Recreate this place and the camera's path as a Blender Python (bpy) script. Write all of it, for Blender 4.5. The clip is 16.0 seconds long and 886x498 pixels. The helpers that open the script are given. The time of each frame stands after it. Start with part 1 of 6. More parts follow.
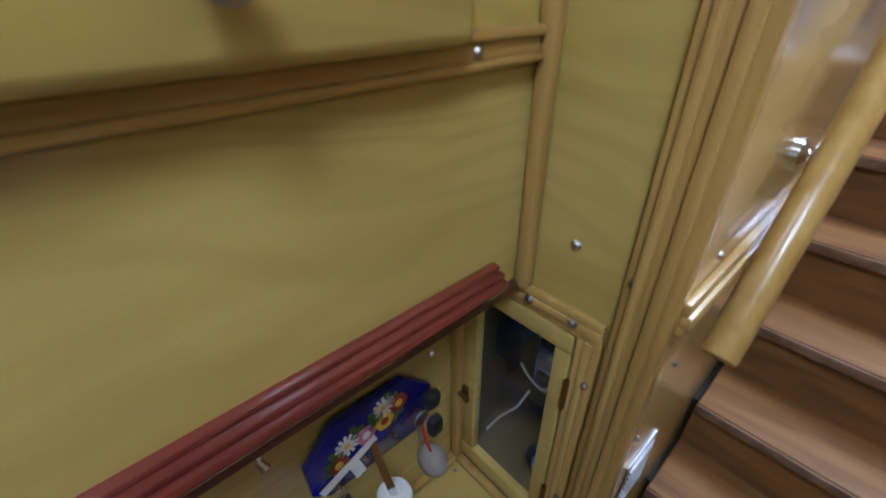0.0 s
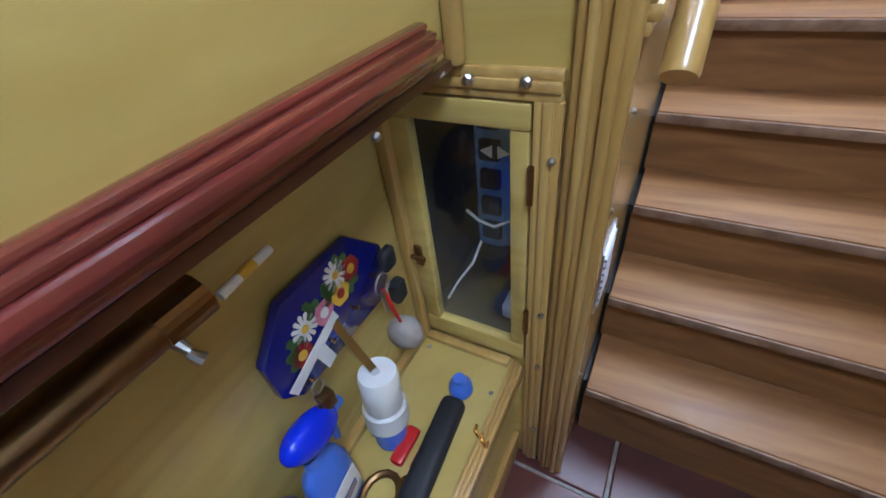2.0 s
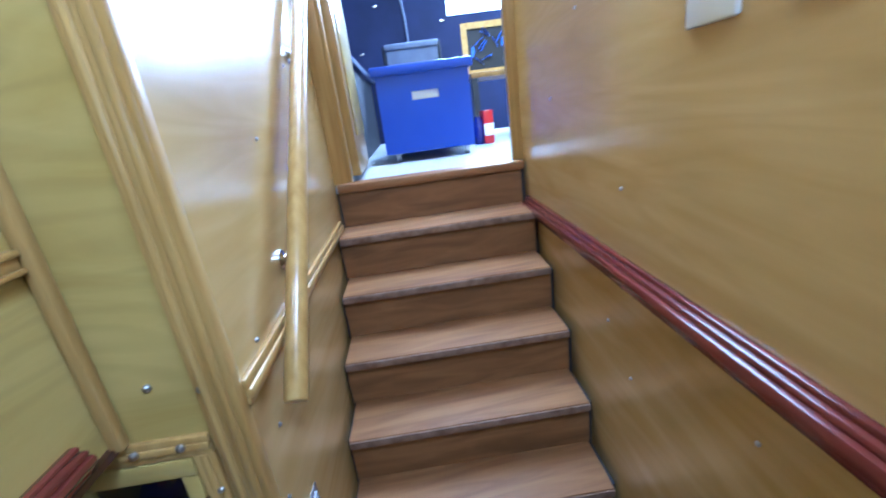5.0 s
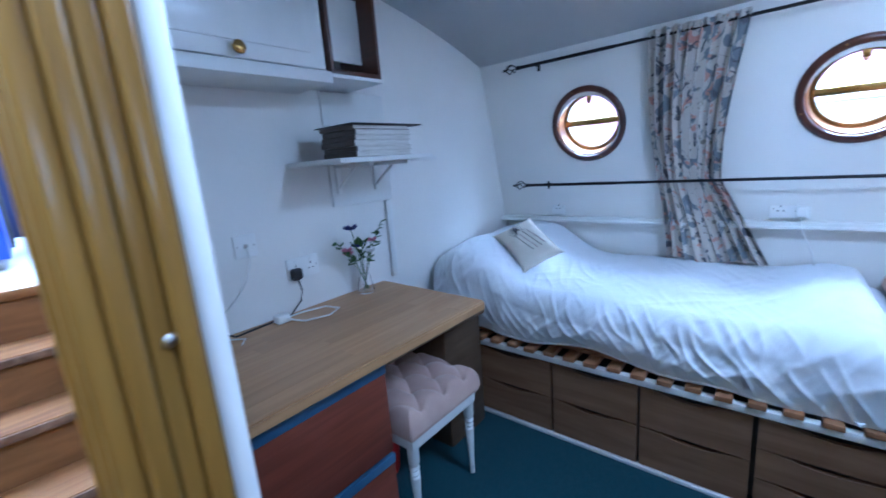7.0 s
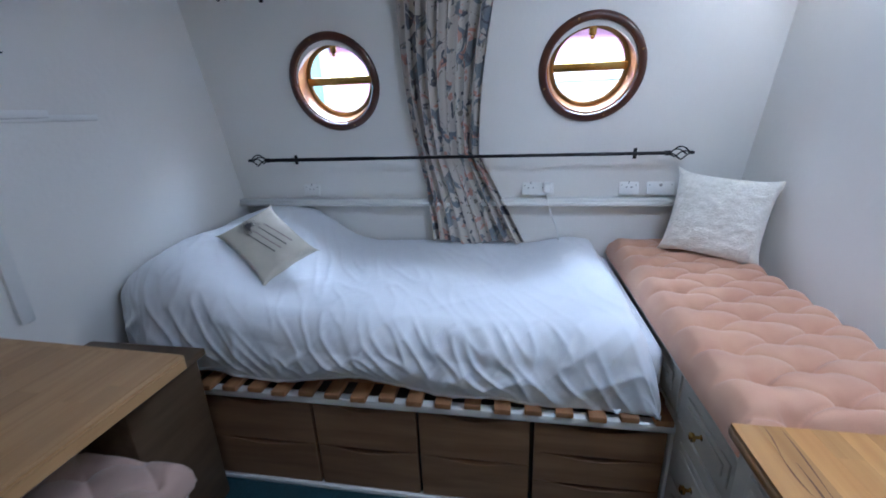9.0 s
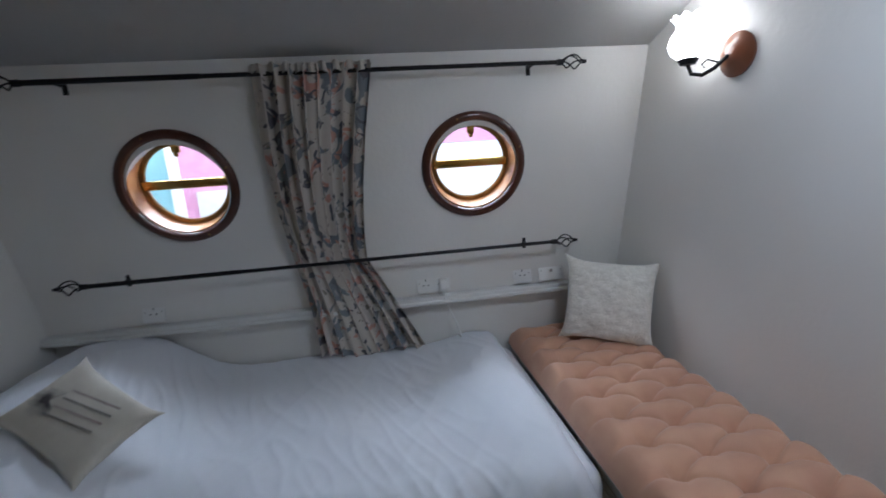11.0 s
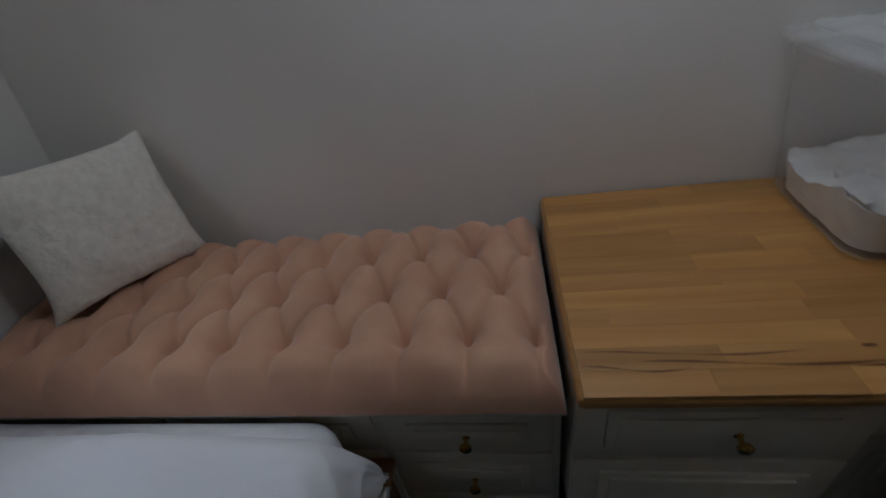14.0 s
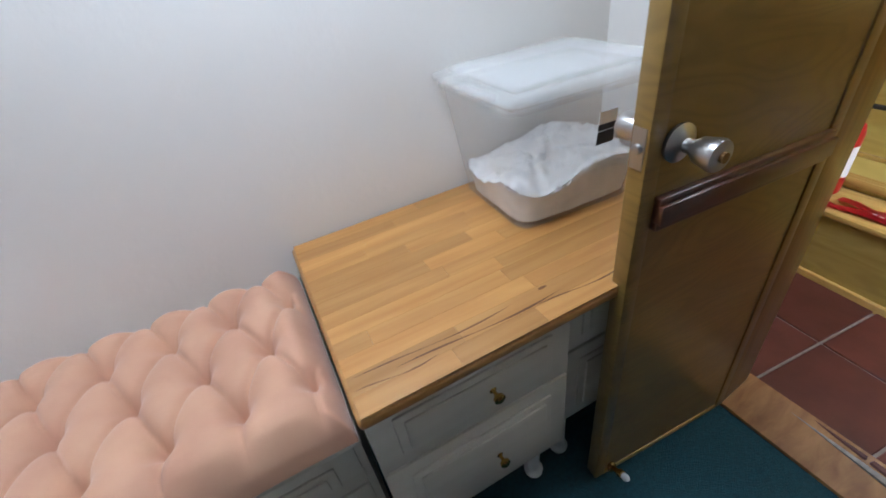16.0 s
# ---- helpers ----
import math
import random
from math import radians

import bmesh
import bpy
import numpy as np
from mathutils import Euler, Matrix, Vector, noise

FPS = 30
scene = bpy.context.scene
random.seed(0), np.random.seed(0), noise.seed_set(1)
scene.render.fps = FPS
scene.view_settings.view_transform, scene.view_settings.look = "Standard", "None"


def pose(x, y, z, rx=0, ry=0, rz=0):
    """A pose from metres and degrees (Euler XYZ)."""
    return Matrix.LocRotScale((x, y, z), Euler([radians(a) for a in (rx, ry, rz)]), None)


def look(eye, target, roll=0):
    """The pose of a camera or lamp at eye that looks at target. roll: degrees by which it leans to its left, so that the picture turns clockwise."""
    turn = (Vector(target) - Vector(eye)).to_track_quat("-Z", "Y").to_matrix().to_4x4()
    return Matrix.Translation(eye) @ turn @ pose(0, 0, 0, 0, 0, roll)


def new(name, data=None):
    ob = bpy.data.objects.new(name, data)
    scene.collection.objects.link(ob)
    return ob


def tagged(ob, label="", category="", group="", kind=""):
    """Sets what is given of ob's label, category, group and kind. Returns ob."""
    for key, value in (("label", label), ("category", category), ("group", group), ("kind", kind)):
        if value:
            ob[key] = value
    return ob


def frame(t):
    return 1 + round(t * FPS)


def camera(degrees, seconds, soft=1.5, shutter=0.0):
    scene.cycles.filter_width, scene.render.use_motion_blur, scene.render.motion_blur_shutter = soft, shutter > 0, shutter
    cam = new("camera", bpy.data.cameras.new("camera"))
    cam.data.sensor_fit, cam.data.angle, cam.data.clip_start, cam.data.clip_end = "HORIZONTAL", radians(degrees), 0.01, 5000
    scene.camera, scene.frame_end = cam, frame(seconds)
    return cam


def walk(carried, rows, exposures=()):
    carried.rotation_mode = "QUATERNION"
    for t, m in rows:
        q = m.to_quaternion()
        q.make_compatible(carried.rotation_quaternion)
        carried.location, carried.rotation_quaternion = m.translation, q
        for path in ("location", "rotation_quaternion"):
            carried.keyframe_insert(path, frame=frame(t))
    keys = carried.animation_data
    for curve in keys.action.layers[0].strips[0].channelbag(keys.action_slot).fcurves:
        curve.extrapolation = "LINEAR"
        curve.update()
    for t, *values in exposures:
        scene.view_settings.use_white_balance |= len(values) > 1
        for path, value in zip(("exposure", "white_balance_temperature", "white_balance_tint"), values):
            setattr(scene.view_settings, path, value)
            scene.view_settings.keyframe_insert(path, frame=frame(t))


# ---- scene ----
PATH = [
    (0, (-0.443, -0.317, 1.201), (-1.616, 0.905, 0.138), -0.8),
    (0.5, (-0.451, -0.345, 1.131), (-1.398, 0.974, -0.036), -3.2),
    (1, (-0.478, -0.354, 1.066), (-1.286, 1.005, -0.159), -4.5),
    (1.5, (-0.491, -0.362, 1.009), (-1.197, 0.971, -0.303), -5.4),
    (2, (-0.481, -0.358, 1.026), (-1.207, 0.976, -0.275), -8.3),
    (2.5, (-0.44, -0.346, 1.079), (-1.141, 1.066, -0.152), -11.2),
    (3, (-0.384, -0.331, 1.132), (-1.122, 1.154, 0.014), -14.8),
    (3.2, (-0.352, -0.321, 1.156), (-1.088, 1.213, 0.105), -14.5),
    (5.3, (-0.252, -0.487, 1.279), (0.243, 1.384, 0.777), -7.7),
    (5.5, (-0.239, -0.509, 1.295), (0.426, 1.33, 0.876), -8.1),
    (6, (-0.144, -0.627, 1.315), (0.869, 1.047, 0.903), -5.9),
    (6.5, (-0.066, -0.709, 1.322), (1.183, 0.801, 0.924), -5.8),
    (7, (0.048, -0.682, 1.309), (1.545, 0.578, 0.896), -4.5),
    (7.5, (0.167, -0.584, 1.341), (1.89, 0.338, 0.915), -6.2),
    (8, (0.254, -0.575, 1.33), (2.072, 0.07, 0.802), -5.5),
    (8.5, (0.367, -0.57, 1.292), (2.206, -0.123, 0.645), -4.7),
    (9, (0.568, -0.587, 1.308), (2.44, -0.26, 0.684), -2.1),
    (9.2, (0.611, -0.579, 1.322), (2.501, -0.301, 0.729), -2.4),
    (11.3, (0.898, -0.505, 1.451), (2.817, -0.976, 1.138), -5.5),
    (11.5, (0.971, -0.474, 1.409), (2.839, -1.126, 1.116), -6.1),
    (12, (1.1, -0.558, 1.409), (2.854, -1.481, 1.14), -6.1),
    (12.5, (1.209, -0.579, 1.391), (2.586, -1.992, 1.078), -7.4),
    (13, (1.317, -0.598, 1.371), (2.057, -2.343, 0.733), -9.1),
    (13.5, (1.348, -0.653, 1.339), (1.966, -2.294, 0.376), -9.9),
    (14, (1.37, -0.643, 1.278), (1.689, -2.234, 0.109), -10.8),
    (14.5, (1.376, -0.618, 1.267), (1.42, -2.195, 0.038), -11.1),
    (15, (1.352, -0.616, 1.266), (1.047, -2.146, 0.013), -6.3),
    (15.3, (1.325, -0.615, 1.268), (0.919, -2.096, -0.013), -6.8),
    (15.5, (1.312, -0.615, 1.265), (0.833, -2.08, -0.011), -7.0),
    (16, (1.269, -0.589, 1.288), (0.657, -2.106, 0.138), -9.4),
]
cam = camera(94.0, 16.0, soft=1.6, shutter=0.3)
walk(cam, [(t, look(eye, target, roll)) for t, eye, target, roll in PATH],
     exposures=[(0.0, 0.8, 5100, 8), (0.5, 1.25, 5100, 8), (1.5, 1.4, 4800, 8), (3.2, 1.8, 5000, 8), (5.3, 1.4, 4000, 7), (6.0, 1.85, 3900, 7), (6.5, 1.85, 3950, 8),
                (7.0, 1.8, 4200, 9), (7.5, 1.55, 4650, 9), (8.0, 1.3, 4850, 10), (9.2, 1.25, 5100, 11), (11.3, 0.15, 5700, 11), (12.5, -0.25, 5950, 11), (13.5, -0.6, 6050, 11),
                (14.5, -0.25, 5900, 11), (15.2, 0.75, 5750, 10), (16.0, 1.5, 5700, 10)])

# ---- world, sun, lamps ----
world = bpy.data.worlds.new("sky")
scene.world = world
world.use_nodes = True
wn = world.node_tree.nodes
sky = wn.new("ShaderNodeTexSky")
sky.sky_type = "NISHITA"
sky.sun_disc = False
sky.sun_elevation = radians(54)
sky.sun_rotation = radians(236)
world.node_tree.links.new(sky.outputs[0], wn["Background"].inputs[0])
wn["Background"].inputs[1].default_value = 0.12


def lamp(name, kind, energy, m, color=(1, 1, 1), size=0.3, size_y=None):
    d = bpy.data.lights.new(name, kind)
    d.energy, d.color = energy, color
    if kind == "AREA":
        d.shape = "RECTANGLE" if size_y else "DISK"
        d.size = size
        if size_y:
            d.size_y = size_y
    elif kind == "SUN":
        d.angle = size
    else:
        d.shadow_soft_size = size
    ob = new(name, d)
    ob.matrix_basis = m
    return ob


lamp("sun", "SUN", 1.5, look((-3, -2, 6), (0, 0, 1)), (1, 0.96, 0.9), radians(12))
# area lamps in place of daylight, some with no known opening
lamp("boat_gap_daylight", "AREA", 170.0, look((3.35, -0.35, 2.95), (2.45, -0.35, 1.25)), (0.86, 0.93, 1.0), 3.4, 1.0)
lamp("wheelhouse_daylight", "AREA", 50.0, look((0.75, 2.84, 2.30), (0.1, 0.6, 1.2)), (0.84, 0.9, 1.0), 0.6, 0.75)
# Added lamp over the stair head, in an assumed roof opening.
lamp("stair_top_fill", "AREA", 29.0, look((0.10, 1.02, 2.94), (-0.15, 0.80, 1.0)), (0.9, 0.94, 1.0), 0.9, 0.9)
# Added weak fill; the opening at the hall's end is assumed.
lamp("hall_end_fill", "AREA", 0.7, look((-0.5, -3.3, 1.75), (-0.7, -0.2, 1.0)), (1.0, 0.97, 0.92), 0.8, 0.45)
# Added fill under the ceiling; no deck light is known here.
lamp("cabin_ceiling_fill", "AREA", 5.6, look((1.15, -1.17, 2.09), (1.15, -1.22, 0)), (0.88, 0.94, 1.0), 0.34)

# Added overhead fill; the ceiling opening around it is made up.
lamp("hall_ceiling_fill", "AREA", 6.2, look((-0.10, -0.68, 2.11), (-0.66, -0.35, 1.0)), (0.95, 0.97, 1.0), 0.34, 0.34)

# ---- materials ----


def mat(name, color, rough=0.5, metal=0.0, dark=None, scale=6.0, stretch=(1, 1, 1), bump=0.0, bump_scale=60.0,
        coat=0.0, spec=0.5, trans=0.0, rand=0.0, sheen=0.0, contrast=(0.3, 0.7), distort=0.0, emit=None, rings=0.0, ring_scale=1.2, ring_count=26.0):
    m = bpy.data.materials.new(name)
    m.use_nodes = True
    nt = m.node_tree
    n, ln = nt.nodes, nt.links.new
    b = n["Principled BSDF"]
    b.inputs["Roughness"].default_value = rough
    b.inputs["Metallic"].default_value = metal
    b.inputs["Coat Weight"].default_value = coat
    b.inputs["Coat Roughness"].default_value = 0.12
    b.inputs["Specular IOR Level"].default_value = spec
    b.inputs["Transmission Weight"].default_value = trans
    b.inputs["Sheen Weight"].default_value = sheen
    tc = n.new("ShaderNodeTexCoord")
    mp = n.new("ShaderNodeMapping")
    mp.inputs["Scale"].default_value = stretch
    ln(tc.outputs["Object"], mp.inputs[0])
    col = None
    dark = dark or tuple(c * 0.86 for c in color)
    tx = n.new("ShaderNodeTexNoise")
    tx.inputs["Scale"].default_value, tx.inputs["Detail"].default_value = scale, 7
    tx.inputs["Distortion"].default_value = distort
    ln(mp.outputs[0], tx.inputs["Vector"])
    rp = n.new("ShaderNodeValToRGB")
    rp.color_ramp.elements[0].position, rp.color_ramp.elements[1].position = contrast
    rp.color_ramp.elements[0].color = (*dark, 1)
    rp.color_ramp.elements[1].color = (*color, 1)
    ln(tx.outputs["Fac"], rp.inputs[0])
    col = rp.outputs[0]
    if rings:
        # growth rings of rotary-cut veneer
        tg_ = n.new("ShaderNodeTexNoise")
        tg_.inputs["Scale"].default_value, tg_.inputs["Detail"].default_value = ring_scale, 1.5
        tg_.inputs["Distortion"].default_value = 0.5
        ln(mp.outputs[0], tg_.inputs["Vector"])
        mu, si, mm = n.new("ShaderNodeMath"), n.new("ShaderNodeMath"), n.new("ShaderNodeMapRange")
        mu.operation, si.operation = "MULTIPLY", "SINE"
        mu.inputs[1].default_value = ring_count * 6.283
        ln(tg_.outputs["Fac"], mu.inputs[0])
        ln(mu.outputs[0], si.inputs[0])
        mm.inputs["From Min"].default_value, mm.inputs["From Max"].default_value = -0.2, 1.0
        mm.inputs["To Min"].default_value, mm.inputs["To Max"].default_value = 0.0, rings
        ln(si.outputs[0], mm.inputs["Value"])
        mg = n.new("ShaderNodeMix")
        mg.data_type = "RGBA"
        ln(mm.outputs[0], mg.inputs["Factor"])
        ln(col, mg.inputs["A"])
        mg.inputs["B"].default_value = (*(c * 0.62 for c in dark), 1)
        col = mg.outputs["Result"]
    if rand:
        oi = n.new("ShaderNodeObjectInfo")
        hs = n.new("ShaderNodeHueSaturation")
        mr = n.new("ShaderNodeMapRange")
        mr.inputs["To Min"].default_value, mr.inputs["To Max"].default_value = 1 - rand, 1 + rand
        ln(oi.outputs["Random"], mr.inputs["Value"])
        ln(mr.outputs[0], hs.inputs["Value"])
        ln(col, hs.inputs["Color"])
        col = hs.outputs[0]
        ad = n.new("ShaderNodeVectorMath")
        ad.operation = "ADD"
        sc = n.new("ShaderNodeVectorMath")
        sc.operation = "SCALE"
        sc.inputs[0].default_value = (7, 11, 5)
        ln(oi.outputs["Random"], sc.inputs["Scale"])
        ln(tc.outputs["Object"], ad.inputs[0])
        ln(sc.outputs[0], ad.inputs[1])
        ln(ad.outputs[0], mp.inputs[0])
    ln(col, b.inputs["Base Color"])
    if bump:
        t2 = n.new("ShaderNodeTexNoise")
        t2.inputs["Scale"].default_value, t2.inputs["Detail"].default_value = bump_scale, 5
        ln(mp.outputs[0], t2.inputs["Vector"])
        bp = n.new("ShaderNodeBump")
        bp.inputs["Strength"].default_value, bp.inputs["Distance"].default_value = bump, 0.004
        ln(t2.outputs["Fac"], bp.inputs["Height"])
        ln(bp.outputs[0], b.inputs["Normal"])
    if emit:
        b.inputs["Emission Color"].default_value = (*emit[0], 1)
        b.inputs["Emission Strength"].default_value = emit[1]
    return m


PLY = mat("varnished_ply", (0.56, 0.425, 0.125), 0.28, dark=(0.45, 0.32, 0.075), scale=2.2, stretch=(1.2, 1.0, 5.0), coat=0.35,
          bump=0.05, bump_scale=30, distort=1.6, contrast=(0.32, 0.66), rings=0.20, ring_scale=1.3, ring_count=11)
PLY_SIDE = mat("varnished_ply_stair", (0.55, 0.375, 0.135), 0.26, dark=(0.45, 0.29, 0.085), scale=2.4, stretch=(1, 1.0, 7.0), coat=0.5,
               bump=0.04, bump_scale=30, distort=0.8, rings=0.09, ring_scale=1.0, ring_count=12)
# Darker copy of the varnished ply; the door's shade is in its colour.
DOORPLY = mat("shaded_door_ply", (0.25, 0.155, 0.036), 0.3, dark=(0.18, 0.105, 0.022), scale=2.2, stretch=(1.2, 1.0, 5.0), coat=0.35,
              bump=0.05, bump_scale=30, distort=1.2, rings=0.25, ring_scale=1.5, ring_count=20)
PINE = mat("varnished_pine", (0.53, 0.35, 0.105), 0.3, dark=(0.38, 0.225, 0.055), scale=5, stretch=(9, 9, 0.7), coat=0.4, bump=0.06,
           bump_scale=20)
PINE_H = mat("varnished_pine_rail", (0.53, 0.35, 0.105), 0.3, dark=(0.38, 0.225, 0.055), scale=5, stretch=(9, 0.7, 9), coat=0.4,
             bump=0.06, bump_scale=20)
OLDPINE = mat("ochre_varnished_moulding", (0.225, 0.125, 0.022), 0.3, dark=(0.13, 0.068, 0.010), scale=5, stretch=(12, 12, 0.8), coat=0.4,
              bump=0.05, bump_scale=20)
TREAD = mat("worn_pine_tread", (0.35, 0.175, 0.056), 0.58, dark=(0.20, 0.088, 0.027), scale=4, stretch=(0.8, 7, 7), coat=0.04, bump=0.15,
            bump_scale=18, rand=0.07, distort=0.6)
RISER = mat("pine_riser", (0.27, 0.135, 0.044), 0.5, dark=(0.15, 0.07, 0.022), scale=4, stretch=(0.9, 7, 6), bump=0.12,
            bump_scale=18, rand=0.08, distort=0.8)
NOSE = mat("worn_grey_nosing", (0.30, 0.20, 0.13), 0.7, dark=(0.16, 0.09, 0.05), scale=30, stretch=(1, 1, 1), bump=0.3, bump_scale=60)
MAHOG = mat("red_mahogany", (0.21, 0.042, 0.03), 0.16, dark=(0.09, 0.016, 0.013), scale=4, stretch=(12, 0.8, 12), coat=0.6, bump=0.03)
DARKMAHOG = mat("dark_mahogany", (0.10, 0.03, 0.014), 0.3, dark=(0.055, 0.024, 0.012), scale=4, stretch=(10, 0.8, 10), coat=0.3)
TILE = mat("terracotta_tile", (0.115, 0.03, 0.019), 0.42, dark=(0.07, 0.017, 0.011), scale=9, bump=0.1, bump_scale=40, rand=0.2)
GROUT = mat("pale_grout", (0.32, 0.29, 0.26), 0.9, dark=(0.2, 0.18, 0.16), scale=40, bump=0.3)
CREAM = mat("cream_wall_paint", (0.80, 0.785, 0.755), 0.6, dark=(0.75, 0.735, 0.70), scale=2.5, bump=0.22, bump_scale=55, contrast=(0.2, 0.8))
CEIL = mat("white_ceiling_paint", (0.80, 0.80, 0.79), 0.55, dark=(0.75, 0.75, 0.74), scale=2, bump=0.05)
WHITE = mat("white_gloss_paint", (0.78, 0.78, 0.76), 0.3, dark=(0.70, 0.70, 0.68), scale=5, bump=0.05, coat=0.2)
PLASTIC = mat("white_plastic", (0.82, 0.82, 0.80), 0.28, dark=(0.79, 0.79, 0.77), scale=3)
CARPET = mat("teal_carpet", (0.006, 0.052, 0.07), 0.95, dark=(0.003, 0.03, 0.042), scale=90, bump=0.8, bump_scale=260, sheen=0.08)
OAK = mat("oak_drawer_front", (0.235, 0.135, 0.072), 0.5, dark=(0.155, 0.082, 0.04), scale=3.5, stretch=(7, 0.7, 7), bump=0.12, bump_scale=20,
          rand=0.08, distort=0.5)
SLAT = mat("beech_bed_slat", (0.34, 0.17, 0.075), 0.5, dark=(0.22, 0.10, 0.04), scale=4, stretch=(0.8, 8, 8), rand=0.12, bump=0.1)
DESKTOP = mat("light_beech_desktop", (0.48, 0.295, 0.135), 0.4, dark=(0.36, 0.205, 0.085), scale=3.2, stretch=(0.6, 10, 10), bump=0.05,
              bump_scale=25, distort=0.4)
DESKSTAVE = mat("light_beech_stave", (0.47, 0.285, 0.13), 0.4, dark=(0.36, 0.205, 0.085), scale=3.2, stretch=(0.6, 10, 10), bump=0.05,
                bump_scale=25, distort=0.4, rand=0.09)
STAVE = mat("oiled_beech_stave", (0.52, 0.275, 0.085), 0.35, dark=(0.40, 0.18, 0.045), scale=4, stretch=(0.7, 9, 9), rand=0.2, coat=0.2,
            bump=0.05, bump_scale=25, distort=0.5)
DARKGRAIN = mat("dark_heartwood_streak", (0.17, 0.065, 0.02), 0.4, dark=(0.10, 0.035, 0.012), scale=6, stretch=(0.6, 12, 12))
LINEN = mat("white_cotton", (0.80, 0.82, 0.86), 0.85, dark=(0.77, 0.79, 0.84), scale=3, bump=0.12, bump_scale=320, sheen=0.15)
MATT = mat("mattress_ticking", (0.72, 0.73, 0.76), 0.9, dark=(0.60, 0.61, 0.66), scale=24, bump=0.2, bump_scale=150)
PINK = mat("dusty_pink_velvet", (0.60, 0.345, 0.22), 0.75, dark=(0.52, 0.275, 0.18), scale=9, bump=0.1, bump_scale=280, sheen=0.2)
PINK2 = mat("mauve_pink_velvet", (0.50, 0.36, 0.30), 0.75, dark=(0.42, 0.29, 0.24), scale=9, bump=0.1, bump_scale=280, sheen=0.2)
FLUFF = mat("cream_fleece", (0.82, 0.79, 0.72), 0.95, dark=(0.70, 0.67, 0.60), scale=60, bump=1.0, bump_scale=120, sheen=0.5)
CALICO = mat("natural_calico", (0.62, 0.58, 0.50), 0.9, dark=(0.55, 0.51, 0.43), scale=14, bump=0.2, bump_scale=300)
PRINT = mat("black_print", (0.06, 0.06, 0.065), 0.9, dark=(0.12, 0.11, 0.11), scale=60)
PRINTP = mat("pink_grey_print", (0.40, 0.30, 0.29), 0.9, dark=(0.26, 0.21, 0.2), scale=50)
IRON = mat("black_iron", (0.016, 0.015, 0.017), 0.42, metal=0.6, dark=(0.01, 0.01, 0.011), scale=30)
BRASS = mat("brass", (0.62, 0.40, 0.12), 0.25, metal=1.0, dark=(0.48, 0.29, 0.08), scale=14)
DULLBRASS = mat("tarnished_brass", (0.30, 0.185, 0.075), 0.36, metal=1.0, dark=(0.2, 0.115, 0.045), scale=16)
CHROME = mat("chrome", (0.74, 0.75, 0.77), 0.14, metal=1.0, dark=(0.66, 0.67, 0.69), scale=20)
SATIN = mat("satin_steel", (0.50, 0.49, 0.48), 0.3, metal=1.0, dark=(0.40, 0.39, 0.38), scale=30)
RINGWOOD = mat("dark_hardwood_ring", (0.085, 0.024, 0.012), 0.28, dark=(0.042, 0.012, 0.007), scale=8, coat=0.4)
REVEAL = mat("orange_varnished_reveal", (0.62, 0.30, 0.115), 0.35, dark=(0.5, 0.22, 0.08), scale=7, coat=0.3)
GLASS = mat("clear_glass", (1, 1, 1), 0.0, trans=1.0, dark=(1, 1, 1))
FROST = mat("lit_opal_glass", (0.9, 0.9, 0.88), 0.35, dark=(0.88, 0.88, 0.86), emit=((1.0, 0.95, 0.88), 7.0))
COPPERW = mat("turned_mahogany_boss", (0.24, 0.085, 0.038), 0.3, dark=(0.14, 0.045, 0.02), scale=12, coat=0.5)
REDWOOD = mat("red_brown_laminate", (0.20, 0.052, 0.026), 0.4, dark=(0.125, 0.03, 0.015), scale=4, stretch=(0.8, 10, 10), distort=0.3)
BLUEEDGE = mat("blue_edge_strip", (0.06, 0.12, 0.21), 0.4, dark=(0.04, 0.09, 0.17), scale=10)
GREYBROWN = mat("dark_walnut_laminate", (0.12, 0.075, 0.042), 0.45, dark=(0.08, 0.05, 0.027), scale=4, stretch=(1, 8, 8))
KITCHEN = mat("cream_vinyl_wrap", (0.60, 0.57, 0.50), 0.4, dark=(0.55, 0.52, 0.45), scale=3, stretch=(1, 1, 9))
RED = mat("red_enamel", (0.52, 0.016, 0.018), 0.3, dark=(0.42, 0.012, 0.014), scale=6)
NAVY = mat("navy_canvas", (0.012, 0.016, 0.065), 0.8, dark=(0.008, 0.011, 0.045), scale=6, bump=0.3, bump_scale=14)
TRUNKBLUE = mat("blue_painted_board", (0.022, 0.05, 0.36), 0.4, dark=(0.035, 0.07, 0.40), scale=5, contrast=(0.25, 0.8), bump=0.05)
GREYCLOTH = mat("grey_chair_cloth", (0.16, 0.18, 0.24), 0.85, dark=(0.12, 0.135, 0.19), scale=12, bump=0.2, bump_scale=120)
PALECARPET = mat("pale_grey_carpet", (0.55, 0.55, 0.54), 0.95, dark=(0.44, 0.44, 0.43), scale=80, bump=0.5, bump_scale=200)
BLACK = mat("matt_black", (0.012, 0.012, 0.014), 0.6, dark=(0.02, 0.02, 0.022), scale=20)
COBALT = mat("cobalt_blue_gloss", (0.010, 0.012, 0.17), 0.2, dark=(0.008, 0.010, 0.14), scale=8, coat=0.5)
SPRAYBLUE = mat("bright_blue_plastic", (0.02, 0.035, 0.75), 0.22, dark=(0.015, 0.03, 0.66), scale=8)
PALEBLUE = mat("pale_blue_plastic", (0.10, 0.19, 0.66), 0.3, dark=(0.08, 0.16, 0.6), scale=8)
PURPLE = mat("purple_plastic", (0.10, 0.015, 0.22), 0.3, dark=(0.08, 0.012, 0.18), scale=8)
